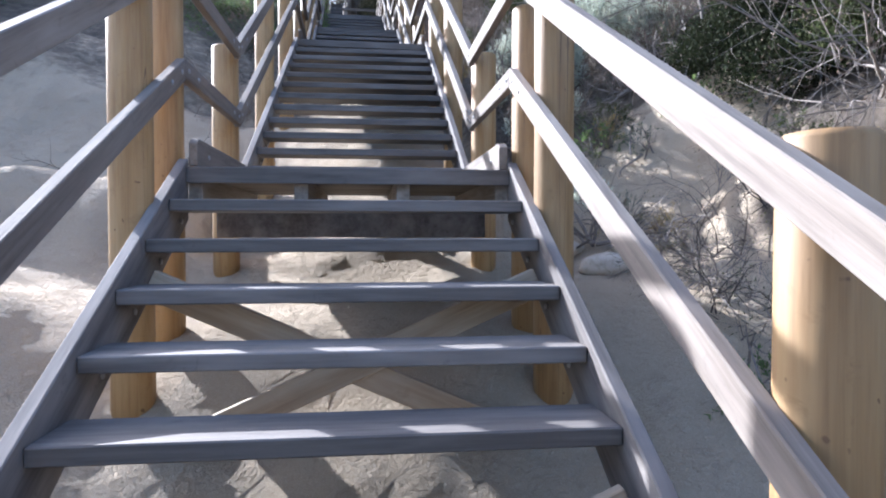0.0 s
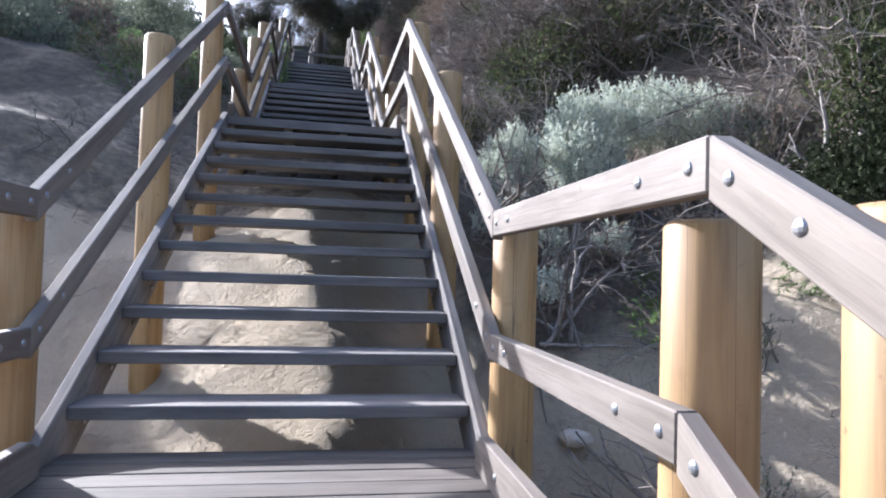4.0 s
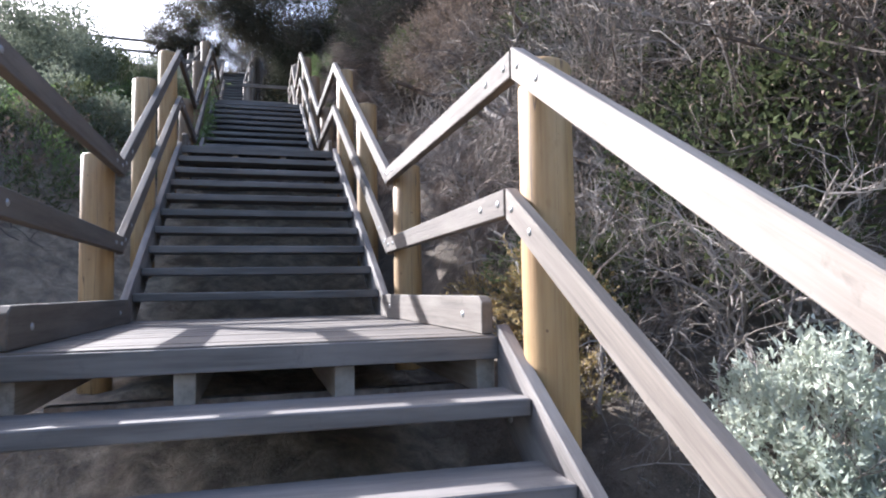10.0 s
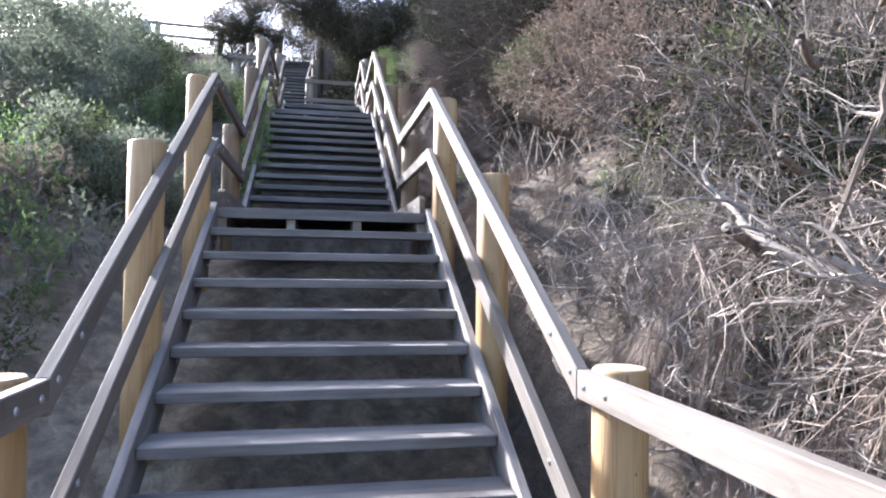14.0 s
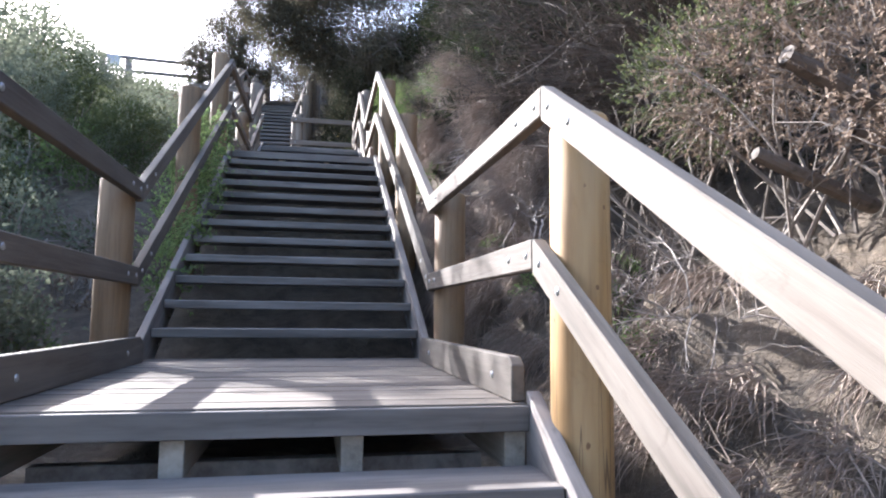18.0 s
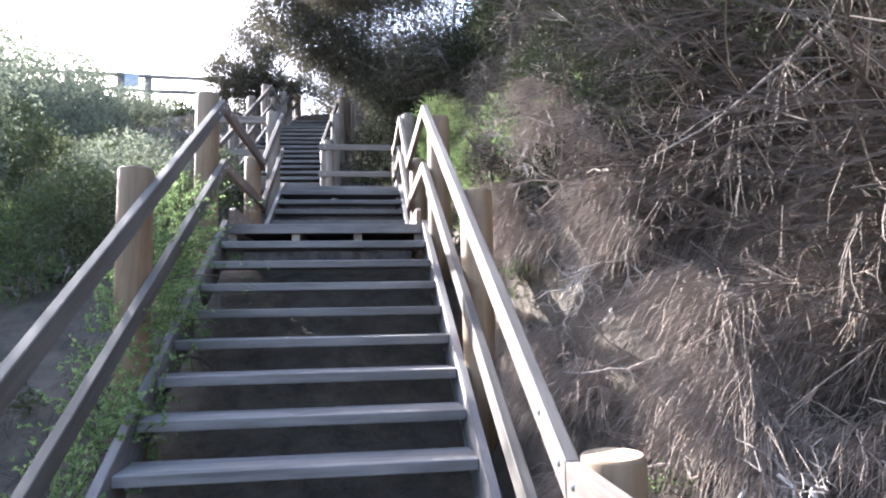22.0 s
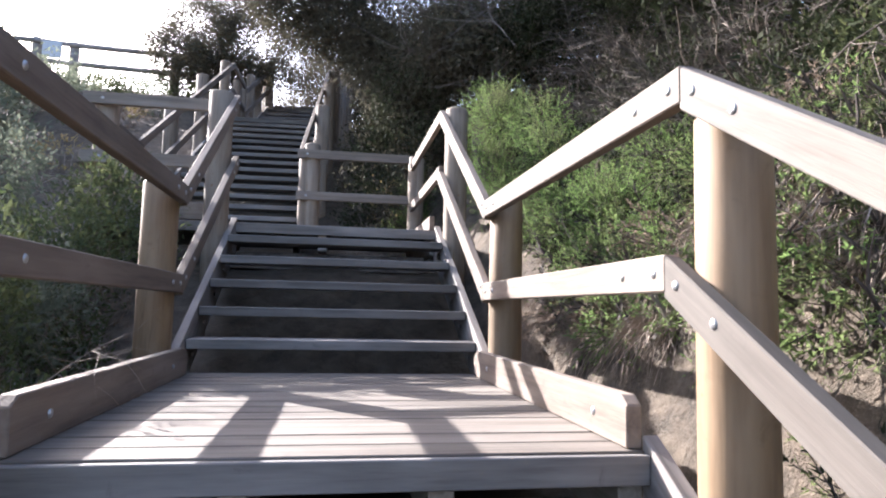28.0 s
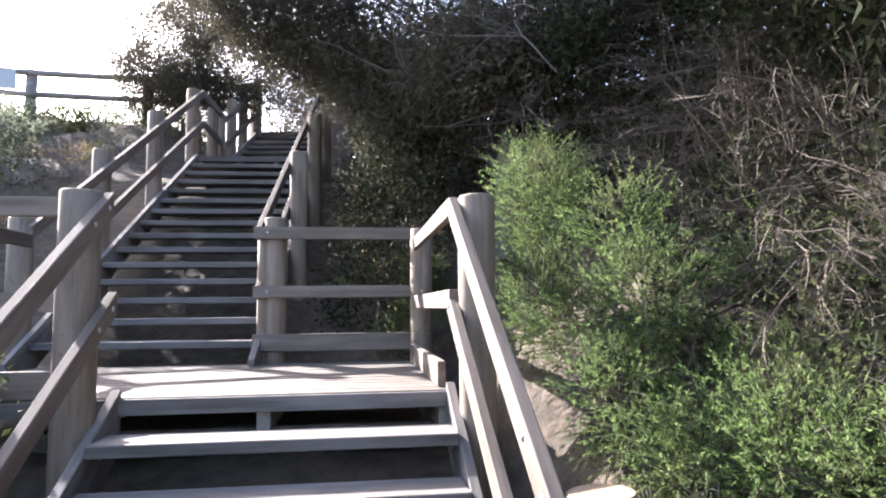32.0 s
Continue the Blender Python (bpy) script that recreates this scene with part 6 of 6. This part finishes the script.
for i in range(11):
    y = 4.5 + i * 1.35
    x = -8.2 - rs.uniform(0.0, 1.6)
    g = on_ground(x, y)
    r = rs.uniform(1.3, 1.9)
    tall = 0.3 if y < 12.5 else 1.0
    leafy_bush("scrub_bush", 635 + i, g, [((x, y, g[2] + 0.9 * tall), (r, r, 1.0 * tall)), ((x + 0.6, y, g[2] + 1.7 * tall), (r * 0.6, r * 0.6, 0.7 * tall))], 380, 10, 0.12, 0.12, 0.05, HAZE, LEFT_LABEL, (3, 6, 8), BROWN, group="scrub across the gully")
for i, (x, y, top) in enumerate(((-7.2, 23.8, 11.3), (-8.5, 23.9, 11.8), (-6.4, 24.9, 10.8), (-9.9, 24.2, 12.1), (-11.4, 24.5, 12.4), (-7.8, 22.2, 10.7), (-9.6, 22.0, 11.2), (-6.1, 20.6, 10.3), (-6.4, 21.8, 10.6), (-6.7, 23.0, 10.7), (-4.7, 15.2, 8.8), (-5.3, 16.2, 9.1))):
    g = on_ground(x, y)
    h = top - g[2]
    leafy_bush("scrub_bush", 645 + i, g, [((x, y, g[2] + h * 0.42), (1.2, 1.2, h * 0.38)), ((x + 0.3, y, g[2] + h * 0.75), (0.95, 0.95, h * 0.24)), ((x - 0.7, y + 0.3, g[2] + h * 0.6), (0.9, 0.9, h * 0.26)), ((x + 0.8, y, g[2] + h * 0.5), (0.7, 0.7, h * 0.2))], 1000, 10, 0.10, 0.07, 0.032, HAZE, "tall grey-green coastal bush across the gully", (3, 6, 8), BROWN, group="scrub across the gully")
for i in range(16):
    y = 19.6 + (i % 8) * 0.95 + rs.uniform(-0.3, 0.3)
    x = -3.6 - (i // 8) * 1.7 - rs.uniform(0.0, 1.2)
    g = on_ground(x, y)
    s = rs.uniform(0.25, 0.42)
    feather_bush(650 + i, g, [((x, y, g[2] + s * 0.5), (s, s, s * 0.6))], 110, 0.16, 10, 0.05, 0.018, (DRY, OLIVE, RUST)[i % 3], "low sunlit dry shrub on the sandy slope", "low_shrub", "low shrubs near the dune top", stem_mat=TWIG, margin=2.9)
for i in range(6):
    dead_scrub(296 + i, on_ground(-3.4 - 0.5 * (i % 3), 19.4 + i * 0.5), (0, -0.1, 0.5), 0.6, (12, 70, 260), PALE, "low bleached dead twigs on the sunlit slope", (DRY, 1, 0.02, 0.01, 0.03), 0.006, 0.9, 0.05, name="dead_shrub", margin=2.6, group="low shrubs near the dune top")
for i in range(30):
    y = 8.0 + i * 0.34 + rs.uniform(-0.2, 0.2)
    x = -1.9 - rs.uniform(0.0, 2.2)
    g = on_ground(x, y)
    s = rs.uniform(0.18, 0.36)
    feather_bush(670 + i, g, [((x, y, g[2] + s * 0.4), (s, s, s * 0.6))], 85, 0.14, 10, 0.042, 0.018, (HAZE, FEATHER, OLIVE, RUST)[i % 4], "low grey-green scrub on the sand beside the stairs", "low_scrub", "low scrub beside the stairs", stem_mat=TWIG)
# green-grey growth closing the slope beside the third and fourth flights
for i in range(34):
    y = 9.6 + (i % 17) * 0.47 + rs.uniform(-0.2, 0.2)
    x = (-2.2, -3.4)[i // 17] - rs.uniform(0.0, 0.9)
    g = on_ground(x, y)
    r = rs.uniform(0.38, 0.6)
    leafy_bush("scrub_bush", 1800 + i, g, [((x, y, g[2] + 0.18), (r, r, 0.34)), ((x + rs.uniform(-0.2, 0.2), y + rs.uniform(-0.2, 0.2), g[2] + 0.42), (r * 0.6, r * 0.6, 0.26))], 190, 11, 0.055, 0.05, 0.022, (HAZE, FEATHER, HAZE, OLIVE)[i % 4], "low grey-green scrub on the slope beside the stairs", (3, 6, 8), TWIG, group="low scrub beside the stairs")
# denser scrub added on the slope beside the third landing, shading the sand under it
for i in range(7):
    x, y = -1.85 - 0.35 * (i % 2) - rs.uniform(0.0, 0.15), 9.35 + i * 0.24
    g = on_ground(x, y)
    leafy_bush("scrub_bush", 1910 + i, g, [((x, y, g[2] + 0.2), (0.36, 0.34, 0.3)), ((x, y + 0.05, g[2] + 0.48), (0.28, 0.28, 0.24))], 420, 11, 0.055, 0.045, 0.019, (HAZE, OLIVE)[i % 2], "low grey-green scrub on the slope beside the stairs", (3, 6, 8), TWIG, group="low scrub beside the stairs")
# straggling grey-green scrub where the sand ends
for i in range(26):
    y = 7.2 + (i % 13) * 0.19 + rs.uniform(-0.1, 0.1)
    x = -1.75 - 0.9 * (i // 13) - rs.uniform(0.0, 0.9)
    g = on_ground(x, y)
    s = rs.uniform(0.22, 0.4)
    feather_bush(1620 + i, g, [((x, y, g[2] + s * 0.6), (s, s, s * 0.85))], 150, 0.16, 12, 0.040, 0.016, (HAZE, OLIVE, RUST, FEATHER, OLIVE)[i % 5], "low grey-green scrub on the sand beside the stairs", "low_scrub", "low scrub beside the stairs", stem_mat=TWIG)
for i in range(16):
    dead_scrub(1660 + i, on_ground(-1.55 - rs.uniform(0.0, 1.6), 4.2 + i * 0.2 + rs.uniform(-0.15, 0.15), 0.02), (0.3, -0.3, 0.10), 0.42, (5, 14, 26), BROWN if i % 3 else TWIG, "scattered dry sticks on the sand", None, 0.006, 0.9, 0.03, 0.25, 0.5, 1.05, "sticks", "sticks on the sand")
for i in range(14):
    y = -3.0 + i * 0.75
    dead_scrub(750 + i, on_ground(-1.6 - rs.uniform(0.0, 1.6), y + rs.uniform(-0.3, 0.3), 0.02), (0.2, -0.3, 0.12), 0.4, (4, 12, 20), BROWN, "scattered dry sticks on the sand", None, 0.005, 0.8, 0.03, 0.2, 0.5, 1.05, "sticks", "sticks on the sand")

# creeper growing through the left handrail of the third flight
CREEPER = "pale green leafy creeper pushing through the handrail"
for i, (y, dx, dz, r, n) in enumerate(((11.7, -1.22, 0.10, 0.13, 110), (12.1, -1.26, 0.18, 0.16, 150), (12.5, -1.30, 0.30, 0.19, 190), (12.9, -1.30, 0.42, 0.21, 210), (13.3, -1.32, 0.50, 0.20, 190), (13.6, -1.28, 0.52, 0.15, 120), (12.3, -1.05, 0.05, 0.11, 80), (12.9, -1.06, 0.16, 0.12, 90))):
    z = stair_height(y) + dz
    feather_bush(800 + i, on_ground(-1.42, y), [((dx, y, z), (r * 0.8, r * 1.2, r * 1.1)), ((dx, y + 0.1, z - r), (r * 0.7, r, r * 0.7))], n, 0.22, 22, 0.026, 0.019, BRIGHT, CREEPER, "creeper", "creeper on the handrail", (0.25, -0.05, 0.45), margin=0.66)
for i in range(3):
    y = 13.0 + 0.35 * i
    dead_scrub(815 + i, (-1.2, y, stair_height(y) + 0.35), (0.9, -0.1, 0.35), 0.75, (2, 5, 14), BROWN, "thin leafy runner hanging over the treads", (BRIGHT, 3, 0.025, 0.018, 0.03), 0.004, 0.2, 0.10, 0.12, 0.4, 0.35, "creeper_runner", "creeper on the handrail")
# dense dark scrub standing close beside the fourth landing and flight
for i in range(14):
    y = 13.9 + (i % 7) * 0.62 + rs.uniform(-0.15, 0.15)
    x = (-2.05, -2.95)[i // 7] - rs.uniform(0.0, 0.3)
    g = on_ground(x, y)
    h = stair_height(y) + (0.75, 1.05)[i // 7] + rs.uniform(-0.15, 0.1) - g[2]
    leafy_bush("scrub_bush", 1860 + i, g, [((x, y, g[2] + h * 0.4), (0.46, 0.5, h * 0.4)), ((x + 0.05, y + 0.1, g[2] + h * 0.75), (0.36, 0.4, h * 0.25))], 520, 11, 0.055, 0.045, 0.019, (OLIVE, HAZE, OLIVE)[i % 3], "dense dark grey-green scrub crowding the landing's open side", (4, 10, 16), TWIG, group="low scrub beside the stairs")
# dry runners and low green growth beside the fourth landing
for i, (x, y, s) in enumerate(((-1.55, 14.9, 0.22), (-1.7, 15.5, 0.28), (-1.5, 16.1, 0.22), (-1.9, 16.7, 0.3), (-1.6, 14.3, 0.2))):
    g = on_ground(x, y)
    feather_bush(830 + i, g, [((x, y, g[2] + s * 0.6), (s, s, s * 0.7))], 220, 0.14, 16, 0.03, 0.014, OLIVE if i % 2 else FEATHER, "low green growth below the landing", "low_scrub", "low scrub beside the stairs", stem_mat=TWIG)
dead_scrub(840, (-1.25, 15.1, 6.2), (0.8, -0.3, 0.1), 0.55, (5, 12, 20), STRAW, "dry grass runners lying over the landing's edge", None, 0.003, 0.35, 0.03, 0.16, 0.5, 0.55, "dry_grass", "")
